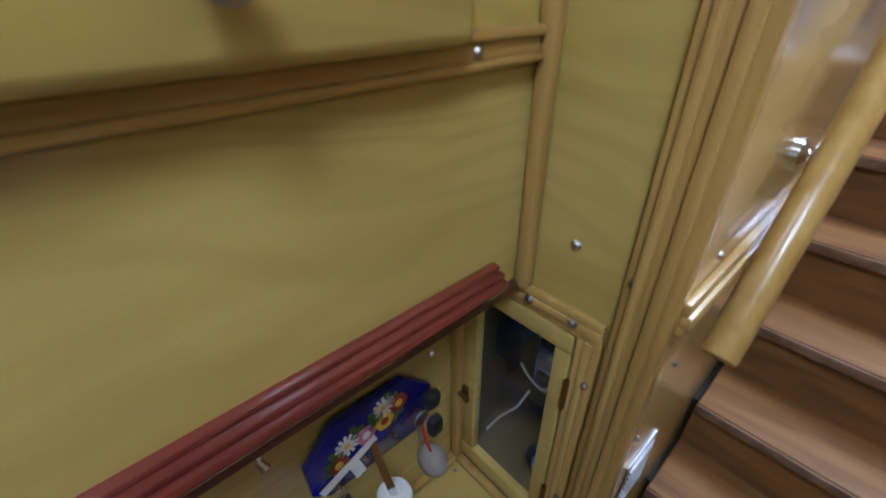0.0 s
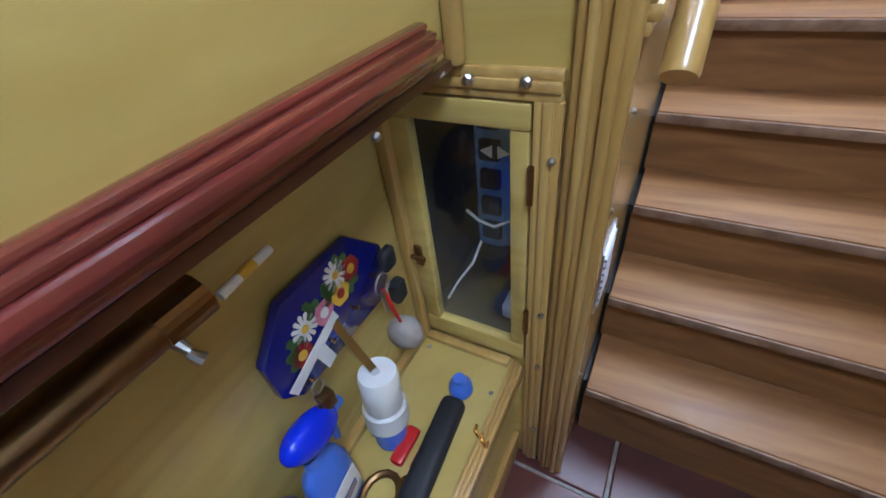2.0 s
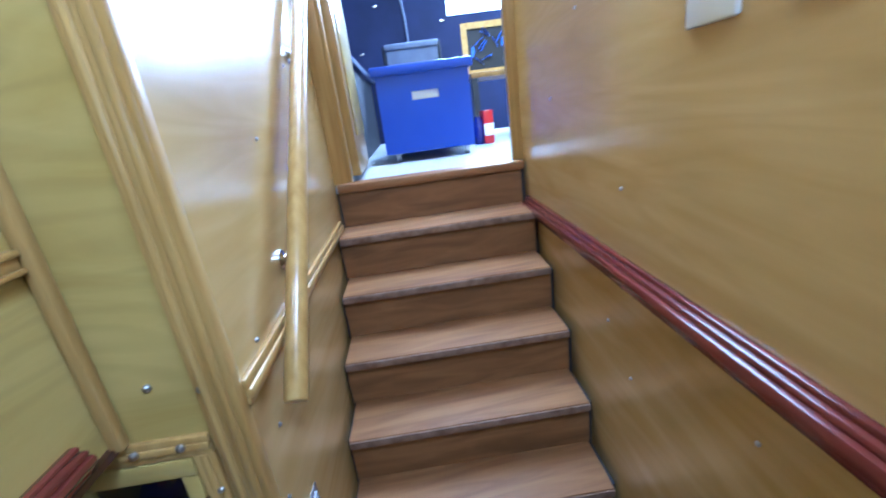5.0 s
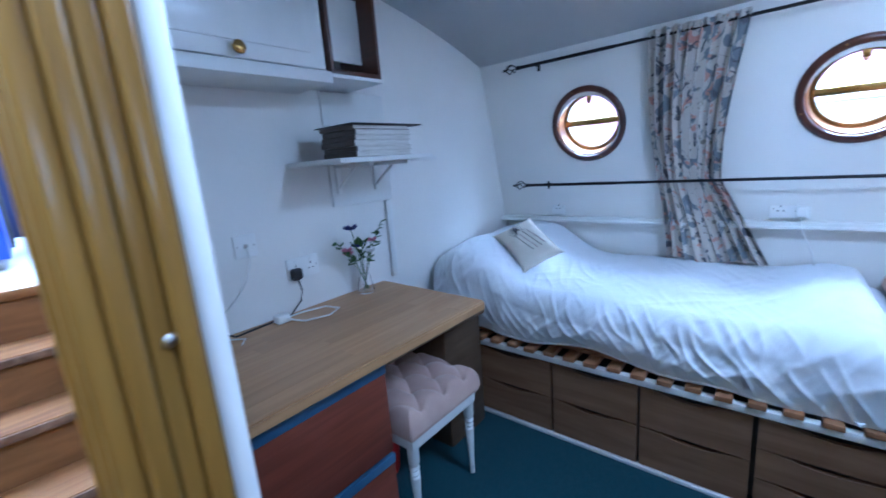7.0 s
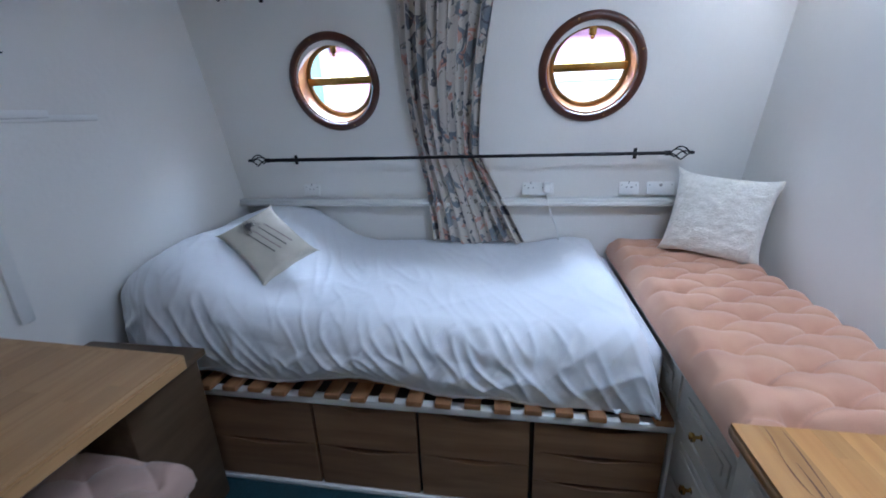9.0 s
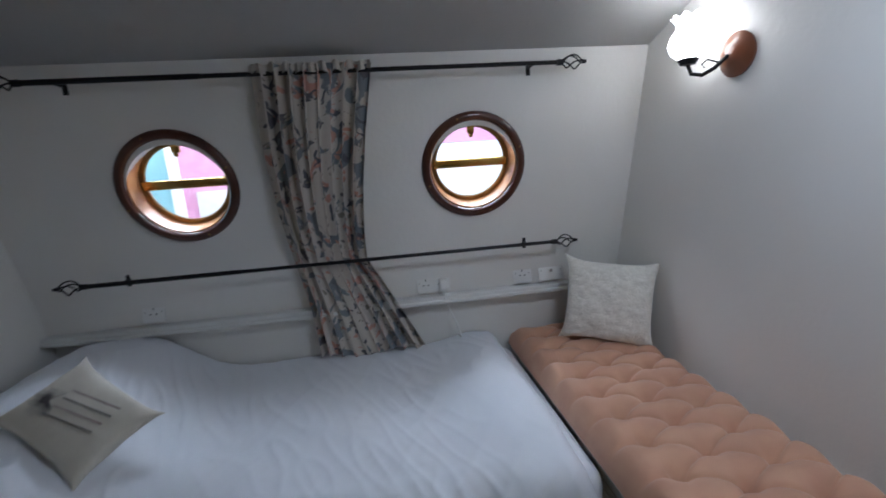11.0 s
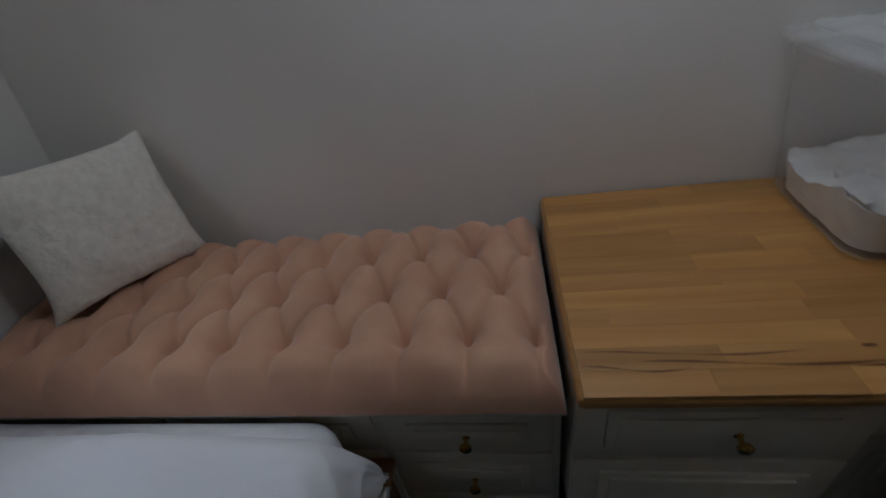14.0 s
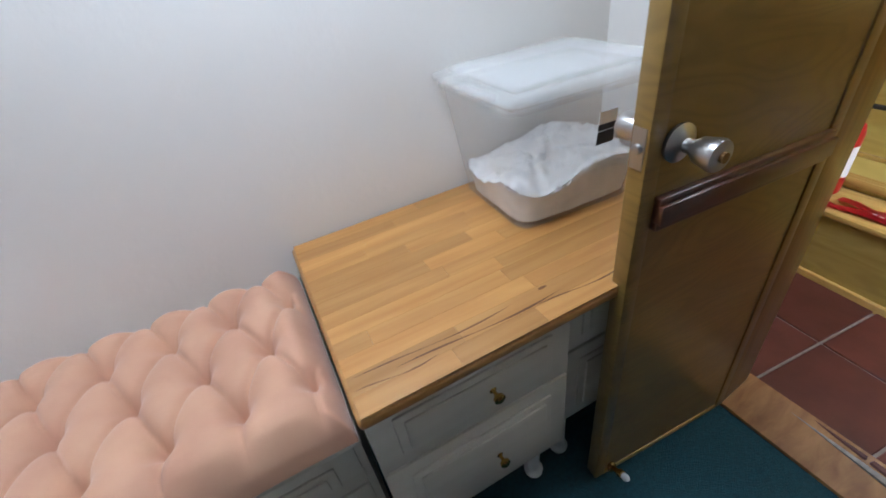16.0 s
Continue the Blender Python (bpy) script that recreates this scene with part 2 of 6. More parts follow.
LEAF = mat("leaf_green", (0.06, 0.13, 0.03), 0.55, dark=(0.04, 0.09, 0.02), scale=30)
FLOWERBLUE = mat("cornflower_blue", (0.03, 0.035, 0.24), 0.7, dark=(0.02, 0.025, 0.17), scale=40)
FLOWERPINK = mat("pink_petal", (0.60, 0.22, 0.30), 0.7, dark=(0.5, 0.16, 0.24), scale=40)
FLOWERWHITE = mat("white_petal", (0.80, 0.80, 0.78), 0.7, dark=(0.7, 0.7, 0.68), scale=40)
YELLOW = mat("yellow_enamel", (0.75, 0.50, 0.04), 0.4, dark=(0.65, 0.4, 0.03), scale=30)
ROSERED = mat("dark_red_petal", (0.30, 0.015, 0.012), 0.4, dark=(0.2, 0.01, 0.01), scale=30)
STONE = mat("cork_float_ball", (0.36, 0.31, 0.27), 0.9, dark=(0.24, 0.2, 0.17), scale=30, bump=0.4)
CERAMIC = mat("cream_glazed_ceramic", (0.74, 0.71, 0.66), 0.25, dark=(0.62, 0.56, 0.49), scale=9, coat=0.4)
SHADEMAT = mat("cream_lampshade_cloth", (0.74, 0.73, 0.70), 0.85, dark=(0.7, 0.69, 0.66), scale=9, bump=0.1, bump_scale=200)
PAPER = mat("off_white_paper", (0.68, 0.66, 0.62), 0.8, dark=(0.52, 0.50, 0.46), scale=18, stretch=(1, 1, 14))
ALBUM = mat("dark_brown_album_spine", (0.105, 0.088, 0.074), 0.6, dark=(0.07, 0.055, 0.045), scale=12, stretch=(1, 1, 10))
POLY = mat("translucent_polythene", (0.92, 0.93, 0.92), 0.3, dark=(0.88, 0.89, 0.88), scale=5, spec=0.4)
POLY.node_tree.nodes["Principled BSDF"].inputs["Alpha"].default_value = 0.21
BAG = mat("white_carrier_bag", (0.80, 0.80, 0.79), 0.38, dark=(0.66, 0.67, 0.68), scale=16, contrast=(0.3, 0.55), bump=0.3, bump_scale=45, distort=0.8)
TEAL = mat("teal_boat_paint", (0.25, 0.45, 0.46), 0.4, dark=(0.21, 0.40, 0.41), scale=4)
PINKBOAT = mat("raspberry_boat_paint", (0.60, 0.30, 0.42), 0.35, dark=(0.55, 0.26, 0.38), scale=3)
BOATGREY = mat("pale_grey_boat_roof", (0.52, 0.57, 0.60), 0.5, dark=(0.48, 0.53, 0.56), scale=3)
WATER = mat("dark_canal_water", (0.05, 0.055, 0.045), 0.12, dark=(0.03, 0.035, 0.03), scale=2, bump=0.3, bump_scale=6)
# Near-black colour for shade painted into recesses and gaps.
DARKIN = mat("dark_recess_shade", (0.05, 0.048, 0.045), 0.8, dark=(0.035, 0.033, 0.03), scale=8)
PANELBLUE = mat("blue_switch_panel", (0.14, 0.24, 0.48), 0.45, dark=(0.11, 0.2, 0.42), scale=12)


# ---- building helpers ----
def box(x0, x1, y0, y1, z0, z1, bevel=0.0, seg=2, bm=None):
    b = bmesh.new()
    bmesh.ops.create_cube(b, size=1)
    for v in b.verts:
        v.co = Vector((x0 + (v.co.x + 0.5) * (x1 - x0), y0 + (v.co.y + 0.5) * (y1 - y0), z0 + (v.co.z + 0.5) * (z1 - z0)))
    if bevel:
        bmesh.ops.bevel(b, geom=list(b.edges), offset=bevel, segments=seg, affect="EDGES", profile=0.5)
    return join(bm, b) if bm else b


def join(a, b):
    """Adds the mesh b to the mesh a."""
    me = bpy.data.meshes.new("tmp")
    b.to_mesh(me)
    b.free()
    a.from_mesh(me)
    bpy.data.meshes.remove(me)
    return a


def turn(profile, seg=24, m=None):
    """A turned solid from (radius, height) pairs about z."""
    b = bmesh.new()
    rings = []
    for r, z in profile:
        if r < 1e-5:
            rings.append([b.verts.new((0, 0, z))])
        else:
            rings.append([b.verts.new((r * math.cos(k * math.tau / seg), r * math.sin(k * math.tau / seg), z)) for k in range(seg)])
    for p, q in zip(rings, rings[1:]):
        for k in range(seg):
            f = [p[k % len(p)], p[(k + 1) % len(p)], q[(k + 1) % len(q)], q[k % len(q)]]
            f = list(dict.fromkeys(f))
            if len(f) > 2:
                b.faces.new(f)
    if m:
        b.transform(m)
    bmesh.ops.recalc_face_normals(b, faces=b.faces)
    return b


def tube(points, r, seg=8, close=False):
    """A round bar along points."""
    b = bmesh.new()
    pts = [Vector(p) for p in points]
    n = len(pts)
    rings = []
    ref = Vector((0.13, 0.27, 0.95))
    for k, p in enumerate(pts):
        d = (pts[(k + 1) % n] - pts[k - 1]) if close else (pts[min(k + 1, n - 1)] - pts[max(k - 1, 0)])
        d.normalize()
        u = d.cross(ref).normalized()
        w = d.cross(u)
        rr = r[k] if isinstance(r, (list, tuple)) else r
        rings.append([b.verts.new(p + rr * (math.cos(a * math.tau / seg) * u + math.sin(a * math.tau / seg) * w)) for a in range(seg)])
    pairs = list(zip(rings, rings[1:])) + ([(rings[-1], rings[0])] if close else [])
    for p, q in pairs:
        for a in range(seg):
            b.faces.new((p[a], p[(a + 1) % seg], q[(a + 1) % seg], q[a]))
    if not close:
        b.faces.new(rings[0])
        b.faces.new(rings[-1])
    bmesh.ops.recalc_face_normals(b, faces=b.faces)
    return b


def sheet(nu, nv, at, thick=0.0):
    """A grid surface; at(u, v) with u, v from 0 to 1."""
    b = bmesh.new()
    rows = [[b.verts.new(at(i / nu, j / nv)) for j in range(nv + 1)] for i in range(nu + 1)]
    for i in range(nu):
        for j in range(nv):
            b.faces.new((rows[i][j], rows[i + 1][j], rows[i + 1][j + 1], rows[i][j + 1]))
    if thick:
        bmesh.ops.solidify(b, geom=list(b.faces), thickness=thick)
    bmesh.ops.recalc_face_normals(b, faces=b.faces)
    return b


def prism(outline, depth, m=None, bevel=0.0):
    """An outline in the xz plane, drawn out along y."""
    b = bmesh.new()
    f = b.faces.new([b.verts.new((x, 0, z)) for x, z in outline])
    e = bmesh.ops.extrude_face_region(b, geom=[f])
    bmesh.ops.translate(b, vec=(0, depth, 0), verts=[v for v in e["geom"] if isinstance(v, bmesh.types.BMVert)])
    if bevel:
        bmesh.ops.bevel(b, geom=list(b.edges), offset=bevel, segments=2, affect="EDGES", profile=0.5)
    bmesh.ops.recalc_face_normals(b, faces=b.faces)
    if m:
        b.transform(m)
    return b


def ball(r, m=None, u=14, v=9):
    b = bmesh.new()
    bmesh.ops.create_uvsphere(b, u_segments=u, v_segments=v, radius=r)
    if m:
        b.transform(m)
    return b


XF = None
ROT = Matrix.Rotation(radians(-4.65), 4, "Z")
LEFT = ROT @ Matrix.Translation((-0.055, 0.045, 0))


def shaped(name, b, material, smooth=None):
    if XF:
        b.transform(XF)
    me = bpy.data.meshes.new(name)
    b.to_mesh(me)
    b.free()
    me.materials.append(material)
    if smooth is None:
        smooth = len(me.polygons) > 40
    if smooth:
        me.polygons.foreach_set("use_smooth", [True] * len(me.polygons))
        if smooth != "soft":
            me.set_sharp_from_angle(angle=radians(38))
    return new(name, me)


def part(name, b, material, parent, label="", smooth=None):
    ob = shaped(name, b, material, smooth)
    ob.parent = parent
    if parent.type == "EMPTY":
        ob.matrix_parent_inverse = Matrix.Translation(-parent.location)
    if label:
        tagged(ob, label)
    return ob


def thing(name, at, label, category, group=""):
    ob = new(name)
    ob.empty_display_size = 0.05
    ob.location = (XF @ Vector(at)) if XF else at
    return tagged(ob, label, category, group)


def solid(name, b, material, label, category, group="", smooth=None):
    return tagged(shaped(name, b, material, smooth), label, category, group)


def struct(name, b, material, label="", smooth=None):
    return tagged(shaped(name, b, material, smooth), label or name.replace("_", " "), "", "", "structure")


def screw(parent, x, y, z, axis, r=0.0045):
    m = {"x": Matrix.Rotation(radians(90), 4, "Y"), "-x": Matrix.Rotation(radians(-90), 4, "Y"), "-y": Matrix.Rotation(radians(90), 4, "X"),
         "y": Matrix.Rotation(radians(-90), 4, "X"), "z": Matrix.Identity(4)}[axis]
    b = turn([(0.0, 0.004), (r * 0.6, 0.0032), (r, 0.001), (r, -0.002)], 10, Matrix.Translation((x, y, z)) @ m)
    return part("screw", b, SATIN, parent)


# ---- the place ----
HX, PX = 0.135, 0.25          # partition: hall face, cabin face
SX, PY = -0.435, -0.045       # stair's left wall, cupboard face
DY, BY = 0.85, -1.575         # cabin end walls
LX, RX = -0.610, -0.722        # hall's left wall above and below the rail
LAND = 1.058
R_, G_ = 0.1355, 0.1326       # riser, going
HF = 0.060                    # hall floor above the cabin floor
WX = 0.150                    # stair's right wall face


def hull(z):
    """The leaning porthole wall."""
    return 2.575 - 0.23 * (z - 0.96)


def camber(x):
    return 2.12 - 0.12 * (x - 0.9) ** 2


# floors
struct("floor_cabin", box(PX - 0.01, 2.75, BY - 0.05, DY + 0.05, -0.05, 0.0), CARPET, "deep teal carpet on the cabin floor")
XF = ROT
floor_hall = struct("floor_hall", box(-0.90, HX + 0.09, -3.6, 0.2, -0.05, HF - 0.008), GROUT, "pale grout between red floor tiles")
XF = None
sill = thing("door_threshold", (0.2, -0.65, 0), "worn pine threshold board under the cabin door", "threshold")
b = box(0.13, PX + 0.01, -0.965, -0.33, -0.04, 0.012, 0.004)
for q in b.verts:
    if q.co.z > 0:
        q.co.z += max(0, 0.215 - q.co.x) * 0.62
part("board", b, TREAD, sill)
for sy in (-0.86, -0.66, -0.47):
    screw(sill, 0.222, sy, 0.012, "z", 0.004)

# partition
XF = ROT
struct("wall_partition", box(WX + 0.011, 0.192, -0.295, 0.90, -0.05, 2.2), CREAM, "cream painted partition between cabin and stair")
XF = None
struct("wall_partition_end", box(0.19, PX, BY - 0.05, -0.965, -0.05, 2.2), CREAM, "cream painted partition beside the door")
struct("wall_door_head", box(0.15, PX, -0.965, -0.29, 1.93, 2.2), CREAM, "cream panel over the door")
XF = ROT
struct("wall_stair_right", box(WX, WX + 0.010, -0.295, 0.93, -0.05, 2.9), PLY_SIDE, "honey varnished plywood lining beside the stair")
struct("wall_hall_right", box(HX + 0.075, HX + 0.09, -3.6, -1.0, -0.05, 2.1), PLY, "honey varnished plywood hall lining")
struct("wall_wheelhouse_step", box(WX + 0.012, HX + 0.075, DY + 0.052, 0.93, -0.05, 2.9), PINE, "pine stair-head post")
XF = None
struct("wall_desk", box(PX, 2.8, DY, DY + 0.05, -0.05, 2.2), CREAM, "cream painted wall behind the desk")
struct("wall_bench", box(0.19, 2.8, BY - 0.05, BY, -0.05, 2.2), CREAM, "cream painted wall behind the tufted bench")

# porthole wall, leaning, with two round openings
PORTS = ((0.211, 1.452), (-0.893, 1.458))
HR = 0.178
lean = Matrix.Translation((hull(0.96), 0, 0.96)) @ Matrix.Rotation(math.atan(-0.23), 4, "Y")
cosl = math.cos(math.atan(0.23))
b = bmesh.new()
edges = []


def loop(pts):
    vs = [b.verts.new(p) for p in pts]
    for p, q in zip(vs, vs[1:] + vs[:1]):
        edges.append(b.edges.new((p, q)))


loop([(0, BY - 0.05, -0.06), (0, DY + 0.05, -0.06), (0, DY + 0.05, 1.25), (0, BY - 0.05, 1.25)])
for py, pz in PORTS:
    loop([(0, py + HR * math.cos(k * math.tau / 48), (pz - 0.96) / cosl + HR * math.sin(k * math.tau / 48)) for k in range(48)])
bmesh.ops.triangle_fill(b, use_beauty=True, edges=edges)
bmesh.ops.solidify(b, geom=list(b.faces), thickness=-0.10)
bmesh.ops.recalc_face_normals(b, faces=b.faces)
b.transform(lean)
xs = [v.co.x for v in b.verts if abs(v.co.z - 0.9) < 0.1]
if min(xs) < hull(0.96) - 0.05:
    bmesh.ops.translate(b, vec=(0.10, 0, 0), verts=b.verts)
struct("wall_hull", b, CREAM, "cream leaning hull side with two round portholes", smooth=False)
struct("wall_hull_low", box(2.60, 2.72, BY - 0.05, DY + 0.05, -0.05, 0.91), CREAM, "cream lower hull side behind the bed")
ledge = struct("trim_ledge", box(2.535, 2.61, BY + 0.001, DY - 0.001, 0.888, 0.908, 0.003), WHITE, "white painted ledge along the hull side")
struct("trim_ledge_bead", box(2.529, 2.545, BY + 0.001, DY - 0.001, 0.876, 0.892, 0.004), WHITE, "white bead under the hull ledge")

# cambered ceiling
b = sheet(24, 2, lambda u, v: (PX - 0.07 + u * 2.42, BY - 0.05 + v * (DY - BY + 0.1), camber(PX - 0.07 + u * 2.42)), 0.04)
b2 = box(PX - 0.08, 2.8, BY - 0.06, DY + 0.06, 2.2, 2.24)
struct("ceiling_cabin", b, CEIL, "white cambered cabin ceiling")
struct("roof_cabin", b2, CEIL, "flat cabin roof")
XF = ROT
# The gap in this ceiling is left for the added hall lamp.
b = join(box(-0.95, PX, -3.6, -0.88, 2.08, 2.12), box(-0.95, PX, -0.46, 0.02, 2.08, 2.12))
b = join(join(b, box(-0.95, -0.36, -0.88, -0.46, 2.08, 2.12)), box(0.08, PX, -0.88, -0.46, 2.08, 2.12))
# Unseen board, added to keep the sun out of that gap.
struct("roof_sun_block", box(-0.5, 0.2, -1.0, -0.35, 2.30, 2.33), CEIL, "unseen white board keeping sun out of the hall lamp opening")
struct("ceiling_hall", b, CEIL, "white hall ceiling")
struct("wall_stair_head", box(-0.95, HX, 0.02, 0.06, 2.08, 2.95), PLY, "plywood over the stair opening")

# hall's left side
XF = LEFT
struct("wall_hall_left", box(LX - 0.03, LX, -3.6, PY, 0.90, 2.1), PLY, "honey varnished plywood wall above the dado rail")
struct("wall_recess_back", box(RX - 0.03, RX, -3.6, PY, -0.05, 0.93), PLY, "honey varnished plywood back of the shelf recess")
struct("wall_recess_top", box(RX, LX - 0.03, -3.6, PY, 0.90, 0.92), PLY, "plywood over the shelf recess")
# Unseen end wall, with a gap made up for the fill lamp.
struct("wall_hall_end", box(-0.85, HX + 0.15, -3.64, -3.6, 1.95, 2.1), PLY, "plywood over the assumed opening at the hall's end")
struct("wall_hall_end_low", box(-0.85, HX + 0.15, -3.64, -3.6, -0.05, 1.5), PLY, "plywood under the assumed opening at the hall's end")
shelf = thing("shelf_box", (-0.62, -1.8, 0), "low varnished plywood shelf box along the hall wall", "shelf")
part("top", box(RX, -0.535, -3.6, PY - 0.002, 0.385, 0.400), PLY, shelf)
part("front_panel", box(-0.552, -0.540, -3.6, PY - 0.002, HF, 0.385), PLY, shelf)
for k in range(3):
    part("edge_bead", box(-0.542 + 0.006 * k, -0.534 + 0.006 * k, -3.6, PY - 0.002, 0.382 - 0.008 * k, 0.407 - 0.005 * k, 0.003), PINE_H, shelf)
part("skirting", box(-0.540, -0.528, -3.6, PY - 0.002, HF, HF + 0.085, 0.003), PINE_H, shelf)
part("corner_batten", box(RX, RX + 0.016, -3.6, PY - 0.002, 0.400, 0.416, 0.003), PINE_H, shelf)
part("end_batten", box(RX + 0.016, -0.545, PY - 0.022, PY - 0.004, 0.400, 0.412, 0.003), PINE, shelf)
for sy in (-0.12, -0.3, -0.5, -0.75):
    screw(shelf, -0.553, sy, 0.400, "z", 0.004)
    screw(shelf, RX + 0.03, sy + 0.04, 0.400, "z", 0.004)
screw(shelf, -0.61, -0.16, 0.400, "z", 0.004)

# mahogany dado rail with reeded section, left
rail = thing("dado_rail", (LX, -1.8, 0.93), "glossy red mahogany dado rail with reeded edge", "rail")


def reed(x, out, y0, y1, z0, steps, material, parent, name="reed"):
    for dx, dz0, dz1 in steps:
        part(name, box(min(x, x + out * dx), max(x, x + out * dx), y0, y1, z0 + dz0, z0 + dz1, min(0.006, dx * 0.3)), material, parent)


reed(LX - 0.004, 1, -3.6, PY - 0.055, 0.901, ((0.016, 0.0, 0.009), (0.022, 0.008, 0.017), (0.030, 0.016, 0.030), (0.024, 0.028, 0.037), (0.015, 0.035, 0.043)),
     MAHOG, rail)
# Underside darker than the rail; its colour includes the shadow there.
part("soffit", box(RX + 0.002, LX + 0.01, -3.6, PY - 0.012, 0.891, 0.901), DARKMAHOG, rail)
for sy in (-0.17, -0.85):
    screw(rail, LX + 0.018, sy - 0.04, 0.890, "x", 0.004)

# cupboard face with moulded frame and ridged corner post
face = thing("cupboard", (-0.6, PY, 0), "varnished plywood cupboard with a small glazed door", "cupboard")
part("upper_panel", box(LX - 0.135, -0.484, PY, PY + 0.014, 0.880, 2.1), PLY, face)
part("lower_panel", box(RX, -0.505, PY, PY + 0.014, -0.05, 0.418), PLY, face)
part("side_panel", box(-0.512, -0.484, PY + 0.002, PY + 0.014, -0.05, 0.905), PLY, face)
for k, (x0, x1, d) in enumerate(((-0.485, -0.473, 0.010), (-0.475, -0.465, 0.017), (-0.466, -0.454, 0.013), (-0.455, -0.443, 0.019), (-0.445, SX + 0.003, 0.014))):
    part("post_ridge", box(x0, x1, PY - d, PY + 0.01, -0.05, 2.1, 0.004), PINE, face)
part("post_core", box(-0.488, SX - 0.001, PY, PY + 0.03, -0.05, 2.1), PINE, face)
for k in range(3):
    part("head_bead", box(LX - 0.13, -0.491, PY - 0.008 - 0.003 * (k % 2), PY + 0.002, 0.860 + 0.010 * k, 0.872 + 0.010 * k, 0.003), PINE_H, face)
    part("jamb_bead", box(-0.520 + 0.010 * k, -0.509 + 0.010 * k, PY - 0.008 - 0.003 * (k % 2), PY + 0.002, -0.0, 0.862, 0.003), PINE, face)
part("corner_bead", box(LX + 0.001, LX + 0.020, PY - 0.020, PY - 0.001, 0.893, 2.1, 0.006), PINE, face)
part("corner_bead", box(RX + 0.001, RX + 0.020, PY - 0.022, PY - 0.001, 0.405, 0.872, 0.006), PINE, face)
for sx, sz in ((-0.587, 0.880), (-0.526, 0.881), (-0.545, 0.971), (-0.474, 0.964)):
    screw(face, sx, PY - (0.013 if sz < 0.9 else 0.001 if sz < 0.975 and sx < -0.53 and sz > 0.9 else 0.012), sz, "-y", 0.006)
for sz in (0.80, 0.55, 0.42, 0.2):
    screw(face, -0.497, PY - 0.011, sz, "-y", 0.0045)
# inside, near-black so that the cupboard's shade is in its colour
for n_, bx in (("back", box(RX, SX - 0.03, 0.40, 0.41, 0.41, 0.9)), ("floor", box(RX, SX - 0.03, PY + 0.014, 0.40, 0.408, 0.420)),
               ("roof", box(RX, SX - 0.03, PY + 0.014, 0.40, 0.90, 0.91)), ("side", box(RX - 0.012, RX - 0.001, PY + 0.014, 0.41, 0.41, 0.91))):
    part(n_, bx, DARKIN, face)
gd = part("door", box(-0.705, -0.522, PY - 0.008, PY + 0.012, 0.420, 0.458, 0.003), PLY, face)
part("door_rail", box(-0.705, -0.522, PY - 0.008, PY + 0.012, 0.828, 0.858, 0.003), PLY, gd)
part("door_stile", box(-0.705, -0.675, PY - 0.008, PY + 0.012, 0.458, 0.828, 0.003), PLY, gd)
part("door_stile", box(-0.545, -0.522, PY - 0.008, PY + 0.012, 0.458, 0.828, 0.003), PLY, gd)
gp = part("glass_pane", box(-0.677, -0.543, PY, PY + 0.003, 0.456, 0.830), GLASS, gd)
gp.visible_shadow = False
part("turn_catch", join(box(-0.700, -0.686, PY - 0.014, PY - 0.007, 0.585, 0.625, 0.003), box(-0.712, -0.678, PY - 0.02, PY - 0.013, 0.60, 0.609, 0.003)), DULLBRASS, gd)
for hz in (0.50, 0.74):
    part("hinge", tube([(-0.519, PY - 0.011, hz), (-0.519, PY - 0.011, hz + 0.05)], 0.004), DULLBRASS, gd)
# inside the glazed cupboard
XF = LEFT @ Matrix.Translation((-0.075, -0.03, 0.0))
panel = thing("control_panel", (-0.52, 0.16, 0.40), "blue electrical switch panel inside the glazed cupboard", "control panel")
part("plate", box(-0.60, -0.475, 0.155, 0.175, 0.50, 0.86, 0.004), PANELBLUE, panel)
for i in range(2):
    for k in range(6):
        part("switch", box(-0.588 + 0.055 * i, -0.552 + 0.055 * i, 0.143, 0.157, 0.52 + 0.055 * k, 0.556 + 0.055 * k, 0.003), BLACK, panel)
part("arrow_mark", prism([(-0.582, 0.705), (-0.562, 0.716), (-0.562, 0.694)], 0.002, Matrix.Translation((0, 0.140, 0))), WHITE, panel)
part("arrow_mark", prism([(-0.532, 0.705), (-0.552, 0.716), (-0.552, 0.694)], 0.002, Matrix.Translation((0, 0.140, 0))), WHITE, panel)
XF = LEFT
solid("battery_box", box(-0.715, -0.655, 0.20, 0.32, 0.421, 0.53, 0.006), PANELBLUE, "grey blue battery box in the glazed cupboard", "battery")
solid("round_filter", turn([(0, 0), (0.042, 0), (0.042, 0.22), (0.048, 0.22), (0.048, 0.25), (0.03, 0.26), (0.03, 0.42), (0, 0.42)], 20,
                           Matrix.Translation((-0.632, 0.24, 0.421))), BLACK, "black ribbed filter canister in the glazed cupboard", "filter")
solid("white_cable", tube([(-0.665, 0.062, 0.618), (-0.64, 0.055, 0.608), (-0.61, 0.05, 0.605), (-0.575, 0.07, 0.62), (-0.56, 0.09, 0.63)], 0.0028), PAPER,
      "white cable looped inside the glazed cupboard", "cable")
solid("white_cable", tube([(-0.70, 0.02, 0.426), (-0.69, 0.05, 0.45), (-0.66, 0.06, 0.50), (-0.65, 0.08, 0.54)], 0.0025), PAPER,
      "white cable on the cupboard floor", "cable")
solid("plastic_tray", box(-0.59, -0.535, 0.02, 0.09, 0.421, 0.453, 0.006), PLASTIC, "small white plastic tray on the cupboard floor", "tray")

